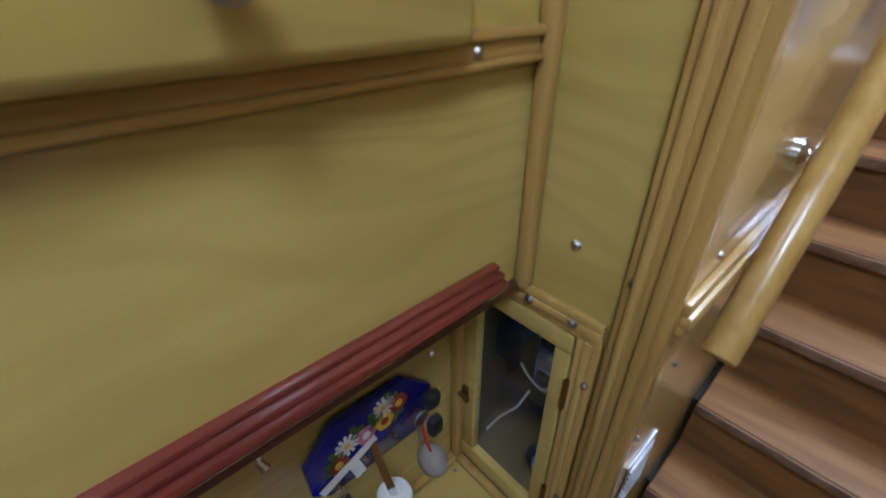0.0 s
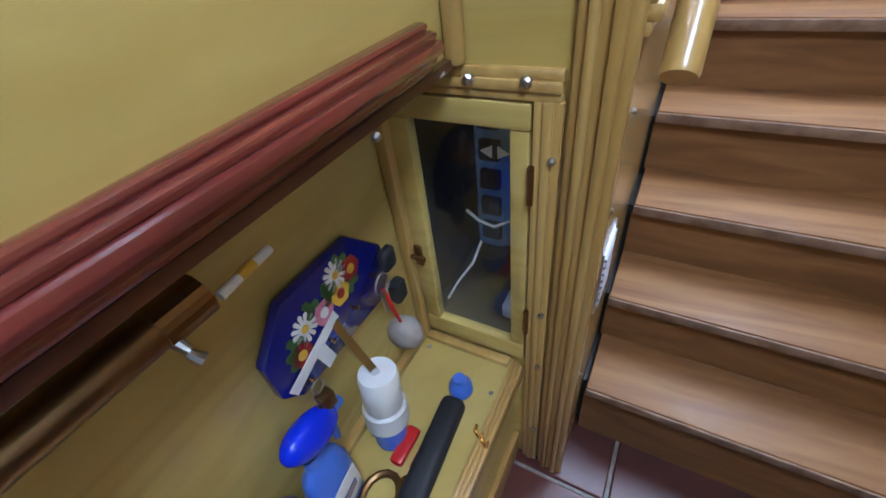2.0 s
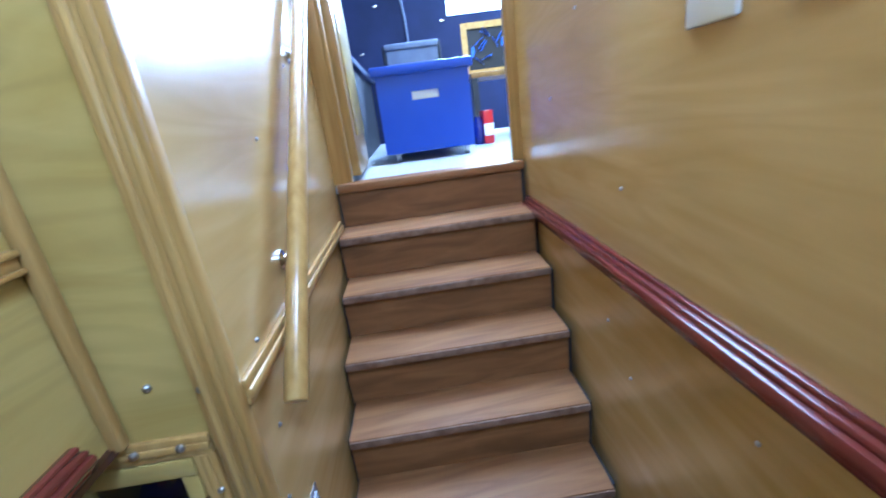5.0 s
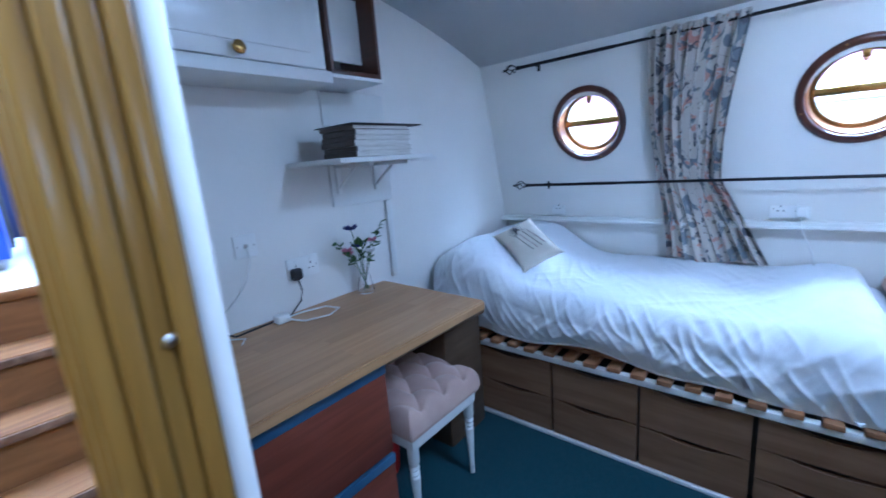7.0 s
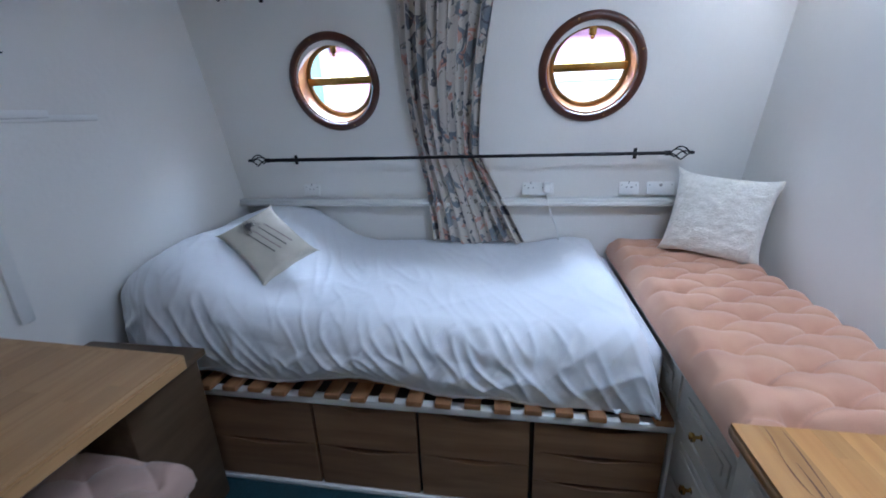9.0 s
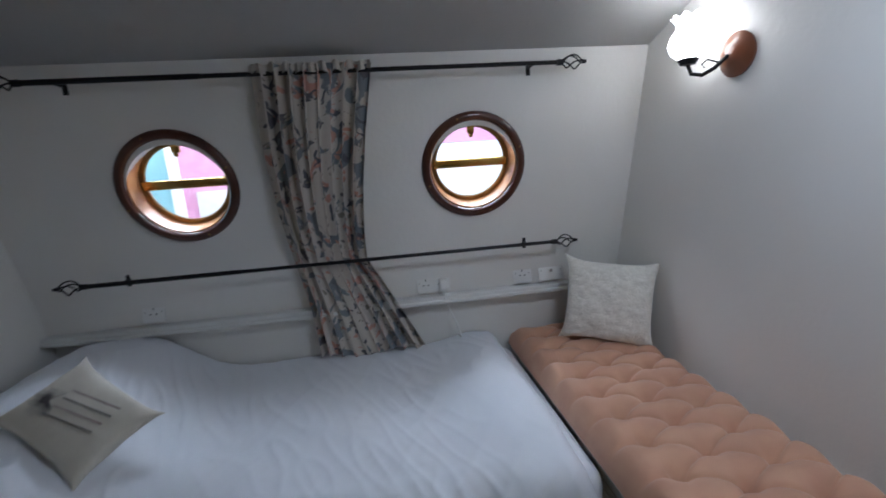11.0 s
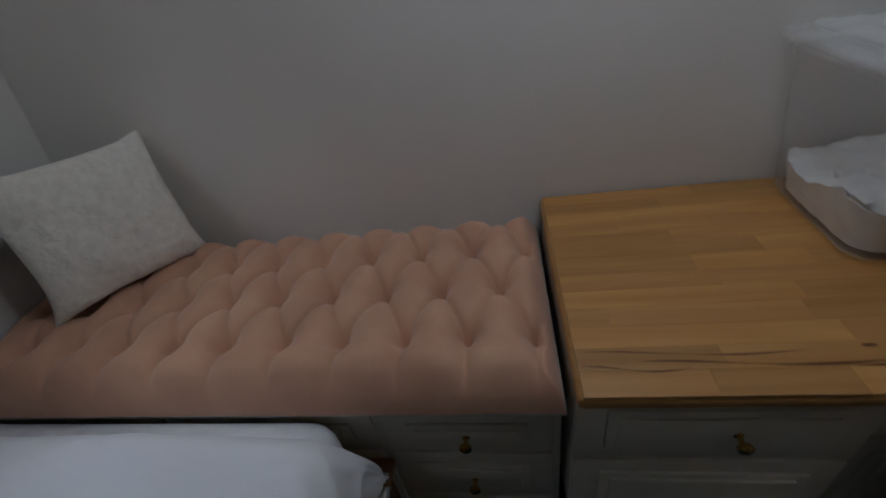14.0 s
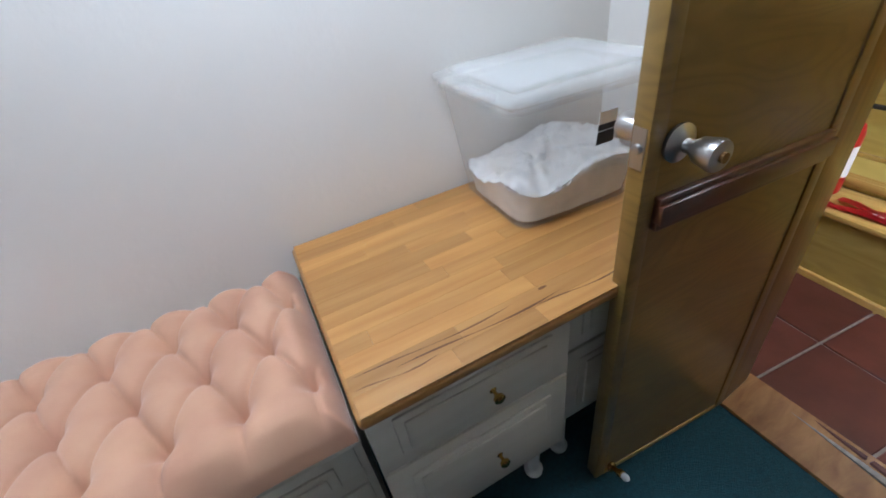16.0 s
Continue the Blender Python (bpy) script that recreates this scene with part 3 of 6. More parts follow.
# upper hall locker; its underside's shade is put into a brown board
XF = LEFT
lock = thing("hall_locker", (LX, -0.8, 1.2), "pale varnished hall locker with a drop front and knob", "locker")
part("front", box(-0.592, -0.574, -2.2, -0.172, 1.168, 1.56, 0.010, 3), PLY, lock)
part("body", box(LX, -0.590, -2.2, -0.182, 1.180, 1.56), PLY, lock)
part("underside", box(LX + 0.0145, -0.5925, -2.2, -0.184, 1.170, 1.179, 0.002), COPPERW, lock, "brown board for the shaded underside")
kn = part("knob", turn([(0, 0), (0.007, 0), (0.007, 0.012), (0.014, 0.018), (0.016, 0.026), (0.010, 0.033), (0, 0.034)], 16,
                       Matrix.Translation((-0.574, -0.335, 1.212)) @ Matrix.Rotation(radians(90), 4, "Y")), SATIN, lock)
trim_ = thing("wall_moulding", (LX, -1, 1.2), "pale varnished pine moulding under the hall locker", "moulding")
for z0, z1, d in ((1.147, 1.154, 0.014), (1.153, 1.168, 0.009), (1.167, 1.176, 0.014)):
    part("pale_bead", box(LX, LX + d, -2.2, PY - 0.021, z0, z1, 0.003), PINE_H, trim_)
screw(trim_, LX + 0.009, -0.145, 1.160, "x", 0.006)

# stair
XF = ROT
SX, PY = -0.490, -0.01
struct("wall_stair_left", box(SX - 0.03, SX, PY + 0.02, 0.93, -0.05, 2.9), PLY_SIDE, "honey varnished plywood wall beside the stair")
stair = thing("staircase", (-0.13, 0.45, 0), "steep worn pine staircase with seven risers", "stairs")
for k in range(1, 8):
    yk, zk = 0.0885 + G_ * (k - 1), 0.2472 + R_ * (k - 1)
    x0, x1 = SX + 0.008 + 0.002 * (k % 2), 0.1335
    # Filler added under each tread; its near-black paints the shadow gaps.
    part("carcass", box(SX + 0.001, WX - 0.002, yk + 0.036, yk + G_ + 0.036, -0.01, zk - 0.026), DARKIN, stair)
    part("riser", box(x0, x1, yk + 0.018, yk + 0.034, (zk - R_ if k > 1 else HF) - 0.001, zk - 0.024), RISER, stair)
    if k < 7:
        tr = part("tread", box(x0 + 0.002, x1 - 0.002, yk + 0.004, yk + G_ + 0.03, zk - 0.024, zk, 0.004), TREAD, stair)
        part("nosing", box(x0 + 0.002, x1 - 0.002, yk, yk + 0.006, zk - 0.024, zk - 0.004, 0.002), NOSE, tr, "worn greyed nosing")
    else:
        part("landing_nosing", box(x0, x1 + 0.01, yk, yk + 0.07, zk - 0.022, zk + 0.006, 0.006), TREAD, stair)
dado2 = thing("stair_dado_rail", (HX, 0.3, 0.93), "glossy red mahogany dado rail on the stair wall", "rail")
reed(WX, -1, -0.295, 0.87, 0.889, ((0.010, 0.0, 0.014), (0.020, 0.011, 0.026), (0.028, 0.023, 0.046), (0.020, 0.043, 0.056), (0.012, 0.053, 0.064)),
     MAHOG, dado2)
dado3 = thing("stair_trim_rail", (SX, 0.3, 0.93), "pale varnished trim rail on the stair's open-side wall", "rail")
reed(SX, 1, PY + 0.015, 0.86, 0.917, ((0.008, 0.0, 0.012), (0.014, 0.010, 0.026), (0.009, 0.024, 0.04)), PINE_H, dado3)
for sy, sz in ((0.085, 0.972), (0.075, 0.825), (0.035, 0.72), (0.03, 0.55), (0.3, 1.25), (0.6, 1.4), (0.03, 0.38)):
    screw(dado3, SX, sy, sz, "x", 0.004)
for sy, sz in ((0.62, 1.25), (0.25, 1.08), (0.45, 1.42), (0.3, 0.78), (-0.1, 0.82), (0.2, 0.7)):
    screw(dado2, WX, sy, sz, "-x", 0.004)

# handrail pole on chrome brackets
pole = thing("handrail", (SX + 0.07, 0.3, 1.1), "round varnished wooden handrail on chrome brackets", "handrail")
pa, pb = Vector((-0.455, 0.075, 0.862)), Vector((-0.455, 0.86, 1.655))
part("pole", tube([pa, pa + (pb - pa) * 0.004, pa.lerp(pb, 0.5), pb], [0.0175, 0.019, 0.019, 0.019], 20), PINE, pole)
for f in (0.24, 0.735):
    c = pa.lerp(pb, f)
    br = part("bracket", turn([(0, 0), (0.019, 0), (0.019, 0.005), (0.009, 0.009), (0.007, 0.012), (0, 0.013)], 18,
                              Matrix.Translation((SX, c.y, c.z - 0.018)) @ Matrix.Rotation(radians(90), 4, "Y")), CHROME, pole)
    part("arm", tube([(SX, c.y, c.z - 0.018), (SX + 0.03, c.y, c.z - 0.018), (c.x, c.y, c.z - 0.014)], 0.005), CHROME, br)

vent = thing("wall_vent", (SX, 0.05, 0.5), "small aluminium louvre vent low on the stair wall", "vent")
part("frame", box(SX, SX + 0.003, 0.045, 0.135, 0.52, 0.64, 0.001), SATIN, vent)
for k in range(8):
    part("louvre", box(SX + 0.002, SX + 0.006, 0.053, 0.127, 0.530 + 0.013 * k, 0.535 + 0.013 * k), SATIN, vent)

# light switches
for sy, sz in ((0.036, 1.357), (-0.106, 1.363)):
    sw = thing("light_switch", (HX, sy, sz), "white plastic rocker light switch on plywood", "light switch", "stair light switches")
    part("plate", box(WX - 0.009, WX, sy - 0.043, sy + 0.043, sz - 0.043, sz + 0.043, 0.004), PLASTIC, sw)
    part("rocker", box(WX - 0.014, WX - 0.008, sy - 0.007, sy + 0.007, sz - 0.013, sz + 0.013, 0.002), PLASTIC, sw)
    for dy in (-0.030, 0.030):
        screw(sw, WX - 0.009, sy + dy, sz, "-x", 0.0025)

# ridged door casing, strike plate and cabin-side white architrave
case = thing("door_casing", (HX, -0.28, 0), "ochre varnished ridged door casing with strike plate", "door frame")
part("core", box(0.120, 0.180, -0.345, -0.295, 0.0, 2.0, 0.002), OLDPINE, case)
for k in range(3):
    part("ridge", box(0.108 - 0.005 * (k % 2), 0.124, -0.345 + 0.0175 * k, -0.330 + 0.0175 * k, 0.0, 2.0, 0.005, 3), OLDPINE, case)
for k in range(4):
    part("jamb_ridge", box(0.112 + 0.0165 * k, 0.1285 + 0.0165 * k, -0.353 - 0.004 * (k % 2), -0.340, 0.0, 2.0, 0.005, 3), OLDPINE, case)
part("architrave", box(0.178, 0.200, -0.340, -0.28, 0.0, 2.0, 0.005), WHITE, case, "white painted architrave")
part("strike_plate", box(0.150, 0.190, -0.3605, -0.352, 0.86, 0.95, 0.001), DULLBRASS, case)
for sz in (1.204, 0.35):
    screw(case, 0.158, -0.353, sz, "-y", 0.0055)
    screw(case, 0.106, -0.306, sz, "-x", 0.0055)
part("head", box(0.115, 0.21, -0.97, -0.295, 1.93, 2.0, 0.004), OLDPINE, case)
XF = None
hinge = thing("hinge_post", (HX, -0.97, 0), "ochre varnished hinge post of the cabin door", "door frame")
part("core", box(0.15, PX + 0.004, -0.985, -0.957, 0.0, 1.94, 0.004), OLDPINE, hinge)

# cabin door, open, with knob set and mahogany rail
door = thing("cabin_door", (0.26, -0.965, 0), "open varnished plywood cabin door with steel knob and mahogany strip", "door")
dm = Matrix.Translation((0.262, -0.953, 0)) @ Matrix.Rotation(radians(-3.4), 4, "Z")


def dpart(name, b, material, parent=door, label=""):
    b.transform(dm)
    return part(name, b, material, parent, label)


DW = 0.500
dpart("panel", box(0.03, DW - 0.03, -0.030, -0.004, 0.015, 1.92), DOORPLY)
dpart("stile", box(DW - 0.032, DW, -0.036, 0.0, 0.015, 1.92, 0.003), DOORPLY)
dpart("stile", box(0.0, 0.032, -0.036, 0.0, 0.015, 1.92, 0.003), DOORPLY)
dpart("bottom_edge", box(0.03, DW - 0.03, -0.034, -0.001, 0.012, 0.028), PINE)
for dx, z0, z1 in ((0.010, 0.858, 0.874), (0.018, 0.872, 0.910), (0.011, 0.908, 0.922)):
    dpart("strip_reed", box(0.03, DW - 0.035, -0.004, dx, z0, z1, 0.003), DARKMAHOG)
knobp = [(0, 0), (0.030, 0), (0.031, 0.006), (0.022, 0.012), (0.011, 0.016), (0.011, 0.028), (0.020, 0.040), (0.025, 0.066), (0.023, 0.072), (0.010, 0.074), (0, 0.074)]
kz = 1.01
k1 = dpart("knob", turn(knobp, 24, Matrix.Translation((DW - 0.058, 0.0, kz)) @ Matrix.Rotation(radians(-90), 4, "X")), SATIN)
dpart("knob_button", turn([(0, 0), (0.008, 0), (0.008, 0.006), (0, 0.007)], 14, Matrix.Translation((DW - 0.058, 0.073, kz)) @ Matrix.Rotation(radians(-90), 4, "X")), DULLBRASS, k1)
dpart("knob", turn(knobp, 24, Matrix.Translation((DW - 0.058, -0.036, kz)) @ Matrix.Rotation(radians(90), 4, "X")), SATIN)
lp = dpart("latch_plate", box(DW, DW + 0.002, -0.031, -0.006, kz - 0.033, kz + 0.033), SATIN)
dpart("latch", turn([(0, 0), (0.009, 0), (0.008, 0.008), (0, 0.010)], 14, Matrix.Translation((DW, -0.018, kz)) @ Matrix.Rotation(radians(90), 4, "Y")), SATIN, lp)
st = dpart("door_bolt", turn([(0, 0), (0.014, 0), (0.014, 0.004), (0.007, 0.006), (0.007, 0.03), (0.012, 0.034), (0.011, 0.046), (0, 0.05)], 16,
                             Matrix.Translation((DW - 0.05, 0.004, 0.045)) @ Matrix.Rotation(radians(-60), 4, "X")), BRASS)
dpart("bolt_tip", turn([(0, 0), (0.009, 0), (0.010, 0.010), (0.006, 0.018), (0, 0.019)], 14,
                       Matrix.Translation((DW - 0.05, 0.047, 0.070)) @ Matrix.Rotation(radians(-60), 4, "X")), WHITE, st)

# ---- portholes ----
def porthole(py, pz):
    p = thing("porthole", (hull(pz), py, pz), "round porthole with dark hardwood ring and brass glazing bar", "window", "cabin portholes")
    m = lean @ Matrix.Translation((0, py, (pz - 0.96) / cosl)) @ Matrix.Rotation(radians(-90), 4, "Y")
    part("ring", turn([(0.176, -0.012), (0.176, 0.010), (0.181, 0.017), (0.192, 0.020), (0.203, 0.016), (0.209, 0.008), (0.210, -0.0), (0.176, -0.012)], 56, m), RINGWOOD, p)
    part("reveal", turn([(0.177, 0.0), (0.170, 0.0), (0.160, -0.075), (0.177, -0.08), (0.177, 0.0)], 48, m), REVEAL, p)
    part("frame", turn([(0.160, -0.066), (0.146, -0.066), (0.142, -0.072), (0.146, -0.085), (0.176, -0.085), (0.160, -0.066)], 48, m), DULLBRASS, p)
    b = box(-0.152, 0.152, -0.017, 0.017, -0.075, -0.056, 0.004)
    b.transform(m @ Matrix.Rotation(radians(90), 4, "Z"))
    part("glazing_bar", b, BRASS, p)
    g = part("pane", turn([(0, -0.076), (0.150, -0.076), (0.150, -0.079), (0, -0.079)], 32, m), GLASS, p, smooth=False)
    g.visible_shadow = False
    b = join(box(0.118, 0.15, -0.014, 0.014, -0.066, -0.050, 0.003), ball(0.009, Matrix.Translation((0.112, 0, -0.05))))
    b.transform(m)
    part("catch", b, BRASS, p)
    for a in (20, 110, 200, 290):
        part("screw", turn([(0, 0.0215), (0.004, 0.0205), (0.005, 0.018)], 8, m @ Matrix.Translation((0.194 * math.cos(radians(a)), 0.194 * math.sin(radians(a)), 0))), DULLBRASS, p)


for py, pz in PORTS:
    porthole(py, pz)


# ---- curtain rods and curtain ----
def rod(name, x, z, y0, y1, b0, b1, wall_x, label):
    t = thing(name, (x, (y0 + y1) / 2, z), label, "curtain rod", "curtain rods")
    part("bar", tube([(x, y0, z), (x, y1, z)], 0.0075, 10), IRON, t)
    part("sleeve", tube([(x, y1 + 0.3 * (y0 - y1), z), (x, y1, z)], 0.009, 10), IRON, t)
    for ye, s in ((y0, -1), (y1, 1)):
        fin = part("finial", tube([(x, ye, z), (x, ye + s * 0.02, z)], 0.011, 10), IRON, t)
        for k in range(4):
            pts = []
            for q in range(9):
                f = q / 8
                a = k * math.tau / 4 + f * 2.4
                rr = 0.024 * math.sin(math.pi * f) + 0.003
                pts.append((x + rr * math.cos(a), ye + s * (0.02 + 0.075 * f), z + rr * math.sin(a)))
            part("cage_wire", tube(pts, 0.003, 6), IRON, fin)
        part("tip", tube([(x, ye + s * 0.093, z), (x, ye + s * 0.100, z), (x, ye + s * 0.112, z)], [0.004, 0.008, 0.006], 10), IRON, fin)
    for yb in (b0, b1):
        br = part("bracket", tube([(x, yb, z - 0.004), (wall_x, yb, z - 0.004)], 0.005, 8), IRON, t)
        part("bracket_plate", box(wall_x - 0.006, wall_x, yb - 0.008, yb + 0.008, z - 0.03, z + 0.02, 0.002), IRON, br)


rod("curtain_rod", 2.325, 1.802, -1.19, 0.55, -1.10, 0.46, hull(1.80), "black iron curtain rod with twisted cage finials above the portholes")
rod("curtain_rod", 2.462, 1.118, -1.215, 0.59, -1.115, 0.488, hull(1.12), "black iron rod with cage finials below the portholes")

CURT = bpy.data.materials.new("floral_chintz")
CURT.use_nodes = True
n, ln = CURT.node_tree.nodes, CURT.node_tree.links.new
cb = n["Principled BSDF"]
cb.inputs["Roughness"].default_value = 0.85
uvn = n.new("ShaderNodeUVMap")


def chint(scale, seed, lo, hi, colour, base):
    mp = n.new("ShaderNodeMapping")
    mp.inputs["Location"].default_value = seed
    ln(uvn.outputs[0], mp.inputs[0])
    v = n.new("ShaderNodeTexNoise")
    v.inputs["Scale"].default_value, v.inputs["Detail"].default_value, v.inputs["Distortion"].default_value = scale, 2.5, 1.2
    ln(mp.outputs[0], v.inputs["Vector"])
    r = n.new("ShaderNodeValToRGB")
    r.color_ramp.elements[0].position, r.color_ramp.elements[1].position = lo, hi
    ln(v.outputs["Fac"], r.inputs[0])
    mx = n.new("ShaderNodeMix")
    mx.data_type = "RGBA"
    ln(r.outputs[0], mx.inputs["Factor"])
    mx.inputs["B"].default_value = (*colour, 1)
    if isinstance(base, tuple):
        mx.inputs["A"].default_value = (*base, 1)
    else:
        ln(base, mx.inputs["A"])
    return mx.outputs["Result"]


c1 = chint(9, (0, 0, 0), 0.55, 0.58, (0.17, 0.19, 0.21), (0.50, 0.46, 0.41))
c2 = chint(11, (3.3, 1.7, 0), 0.60, 0.63, (0.46, 0.25, 0.20), c1)
c3 = chint(14, (7.1, 5.2, 0), 0.62, 0.64, (0.10, 0.10, 0.115), c2)
c4 = chint(24, (2.2, 9.2, 0), 0.64, 0.66, (0.22, 0.20, 0.17), c3)
ln(c4, cb.inputs["Base Color"])


def curtain_at(u, v):
    z = 1.825 - v * 1.13
    hold = math.exp(-((z - 1.12) / 0.10) ** 2)
    yl = -0.138 - 0.03 * v + 0.02 * math.sin(5 * v)
    yr = -0.519 + 0.09 * math.sin(min(1, v / 0.62) * math.pi / 2)
    if v > 0.62:
        yr -= (v - 0.62) / 0.38 * 0.22
        yl -= (v - 0.62) / 0.38 * 0.02
    fold = math.sin(u * 8.5 * math.tau + 0.9 * math.sin(3 * v)) * 0.6 + 0.4 * math.sin(u * 15 * math.tau + 2 + 2.2 * v)
    amp = (0.026 - 0.012 * hold) * (0.7 + 0.5 * math.sin(7 * u + 2 * v))
    y = yl + u * (yr - yl) + 0.008 * math.cos(u * 8.5 * math.tau + v)
    x = hull(max(z, 0.95)) - 0.045 - 0.012 * (1 - hold) + amp * fold - (0.012 if v < 0.03 else 0.0)
    if z > 1.72:
        x = min(x, 2.325 + amp * fold * 0.6 + 0.02)
    return (x, y, z + 0.012 * math.sin(u * 9 + 1) * v)


b = sheet(150, 60, curtain_at)
uvl = b.loops.layers.uv.new("uv")
b.verts.ensure_lookup_table()
for i, v in enumerate(b.verts):
    v.index = i
for f in b.faces:
    for lp_ in f.loops:
        i = lp_.vert.index
        lp_[uvl].uv = ((i // 61) / 150 * 0.95, (i % 61) / 60 * 1.13)
curtain = thing("curtain", (2.4, -0.33, 0.7), "gathered floral chintz curtain tucked behind the lower rod", "curtain")
part("drape", b, CURT, curtain)
hd = part("heading", sheet(100, 3, lambda u, v: (2.312 + 0.012 * math.sin(u * 60), -0.138 - u * 0.385, 1.800 + 0.03 * v + 0.004 * math.sin(u * 47))), CURT, curtain)


# ---- sockets ----
def socket(m, w, kind, label, group):
    t = thing("wall_socket", (0, 0, 0), label, "socket", group)
    part("plate", box(-w / 2, w / 2, -0.009, 0, -0.043, 0.043, 0.003), PLASTIC, t)
    if kind == "power":
        for k in range(2 if w > 0.1 else 1):
            cx = (-0.034 + 0.068 * k) if w > 0.1 else 0.0
            for dx, dz, ww, hh in ((0, 0.012, 0.004, 0.009), (-0.011, -0.010, 0.007, 0.004), (0.011, -0.010, 0.007, 0.004)):
                part("slot", box(cx + dx - ww / 2, cx + dx + ww / 2, -0.0095, -0.008, dz - hh / 2, dz + hh / 2), BLACK, t)
            part("rocker", box(cx - 0.005, cx + 0.005, -0.012, -0.008, 0.022, 0.036, 0.001), PLASTIC, t)
    else:
        part("outlet", turn([(0, 0), (0.008, 0), (0.008, 0.006), (0.004, 0.012), (0, 0.012)], 12, Matrix.Translation((0, -0.008, 0)) @ Matrix.Rotation(radians(90), 4, "X")), SATIN, t)
    for dx in (-w / 2 + 0.012, w / 2 - 0.012):
        part("screw", turn([(0, 0.001), (0.003, 0.0005), (0.003, -0.001)], 8, Matrix.Translation((dx, -0.009, 0)) @ Matrix.Rotation(radians(90), 4, "X")), SATIN, t)
    t.matrix_basis = m
    return t


for cx in (0.584, 0.732):
    socket(pose(cx, DY, 1.06), 0.086, "aerial", "white plastic aerial socket above the desk", "desk sockets")
socket(pose(0.952, DY, 0.928), 0.146, "power", "white twin power socket with a black plug", "desk sockets")
for cy, w, kd in ((0.44, 0.086, "power"), (-0.706, 0.146, "power"), (-1.112, 0.086, "power"), (-1.248, 0.118, "blank")):
    t = socket(pose(hull(0.965) - 0.001, cy, 0.965, 0, 0, -90) @ pose(0, 0, 0, -13, 0, 0), w, kd, "white plastic power socket above the hull ledge" if kd == "power" else
               "white blank socket plate above the hull ledge", "hull sockets")
pl = thing("plug", (0.905, DY - 0.03, 0.91), "black mains plug with cable in the desk socket", "plug")
part("body", box(0.885, 0.930, DY - 0.040, DY - 0.009, 0.885, 0.932, 0.010, 3), BLACK, pl)
part("cable", tube([(0.908, DY - 0.03, 0.886), (0.915, DY - 0.035, 0.84), (0.90, DY - 0.04, 0.80), (0.84, DY - 0.06, 0.765), (0.72, DY - 0.05, 0.757),
                    (0.62, DY - 0.06, 0.757), (0.56, DY - 0.02, 0.79), (0.585, DY - 0.015, 0.83)], 0.0035), BLACK, pl)
pw = thing("plug", (2.54, -0.745, 0.96), "white mains plug with grey cable in the hull socket", "plug")
part("body", box(2.530, 2.565, -0.768, -0.728, 0.935, 0.985, 0.010, 3), PLASTIC, pw)
part("cable", tube([(2.54, -0.748, 0.937), (2.535, -0.75, 0.90), (2.52, -0.765, 0.85), (2.53, -0.80, 0.76), (2.54, -0.81, 0.71)], 0.004), WHITE, pw)
ad = thing("charger", (0.80, 0.79, 0.75), "white charger block with a coiled cable on the desk", "charger")
part("block", box(0.765, 0.82, 0.755, 0.80, 0.752, 0.785, 0.008, 3), PLASTIC, ad)
part("cable", tube([(0.80, 0.755, 0.768), (0.84, 0.70, 0.756), (0.93, 0.665, 0.756), (1.0, 0.70, 0.756), (0.985, 0.77, 0.756), (0.90, 0.80, 0.756), (0.82, 0.80, 0.756)], 0.0035), WHITE, ad)
wc = thing("cable", (0.73, DY, 0.9), "white aerial cable hanging from the wall socket", "cable")
part("lead", tube([(0.732, DY - 0.02, 1.055), (0.735, DY - 0.02, 1.0), (0.71, DY - 0.015, 0.93), (0.66, DY - 0.012, 0.87), (0.60, DY - 0.02, 0.83), (0.57, DY - 0.05, 0.76), (0.63, 0.74, 0.757), (0.60, 0.70, 0.757)], 0.003), WHITE, wc)

# ---- desk ----
desk = thing("desk", (0.8, 0.53, 0), "light beech desk with a red-brown drawer pedestal", "desk")
top = bmesh.new()
v = [top.verts.new(c) for c in ((PX + 0.002, 0.228, 0), (1.345, 0.215, 0), (1.362, 0.232, 0), (1.385, DY - 0.002, 0), (PX + 0.002, DY - 0.002, 0))]
f = top.faces.new(v)
e = bmesh.ops.extrude_face_region(top, geom=[f])
bmesh.ops.translate(top, vec=(0, 0, 0.03), verts=[q for q in e["geom"] if isinstance(q, bmesh.types.BMVert)])
bmesh.ops.bevel(top, geom=[q for q in top.edges if q.verts[0].co.z > 0.02 and q.verts[1].co.z > 0.02], offset=0.005, segments=2, affect="EDGES")
bmesh.ops.recalc_face_normals(top, faces=top.faces)
bmesh.ops.translate(top, vec=(0, 0, 0.72), verts=top.verts)
part("desktop", top, DESKTOP, desk)
rd = random.Random(21)
for k in range(9):
    ya, xa = 0.236 + 0.0672 * k, PX + 0.008
    while xa < 1.34:
        xb = min(xa + rd.uniform(0.32, 0.7), 1.352)
        if 1.352 - xb < 0.12:
            xb = 1.352
        part("stave", box(xa, xb - 0.0003, ya, ya + 0.0669, 0.748, 0.7512, 0.0003, 1), DESKSTAVE, desk)
        xa = xb
part("pedestal", box(0.40, 0.852, 0.30, DY - 0.01, 0.0, 0.715), GREYBROWN, desk)
for z0, z1 in ((0.03, 0.335), (0.375, 0.66)):
    dr = part("drawer_front", box(0.405, 0.845, 0.272, 0.298, z0, z1, 0.004), REDWOOD, desk)
    part("edge_strip", box(0.405, 0.845, 0.266, 0.298, z1, z1 + 0.032, 0.003), BLUEEDGE, dr, "blue metal edge grip")
part("apron", box(0.86, 1.33, 0.30, 0.318, 0.66, 0.718), GREYBROWN, desk)
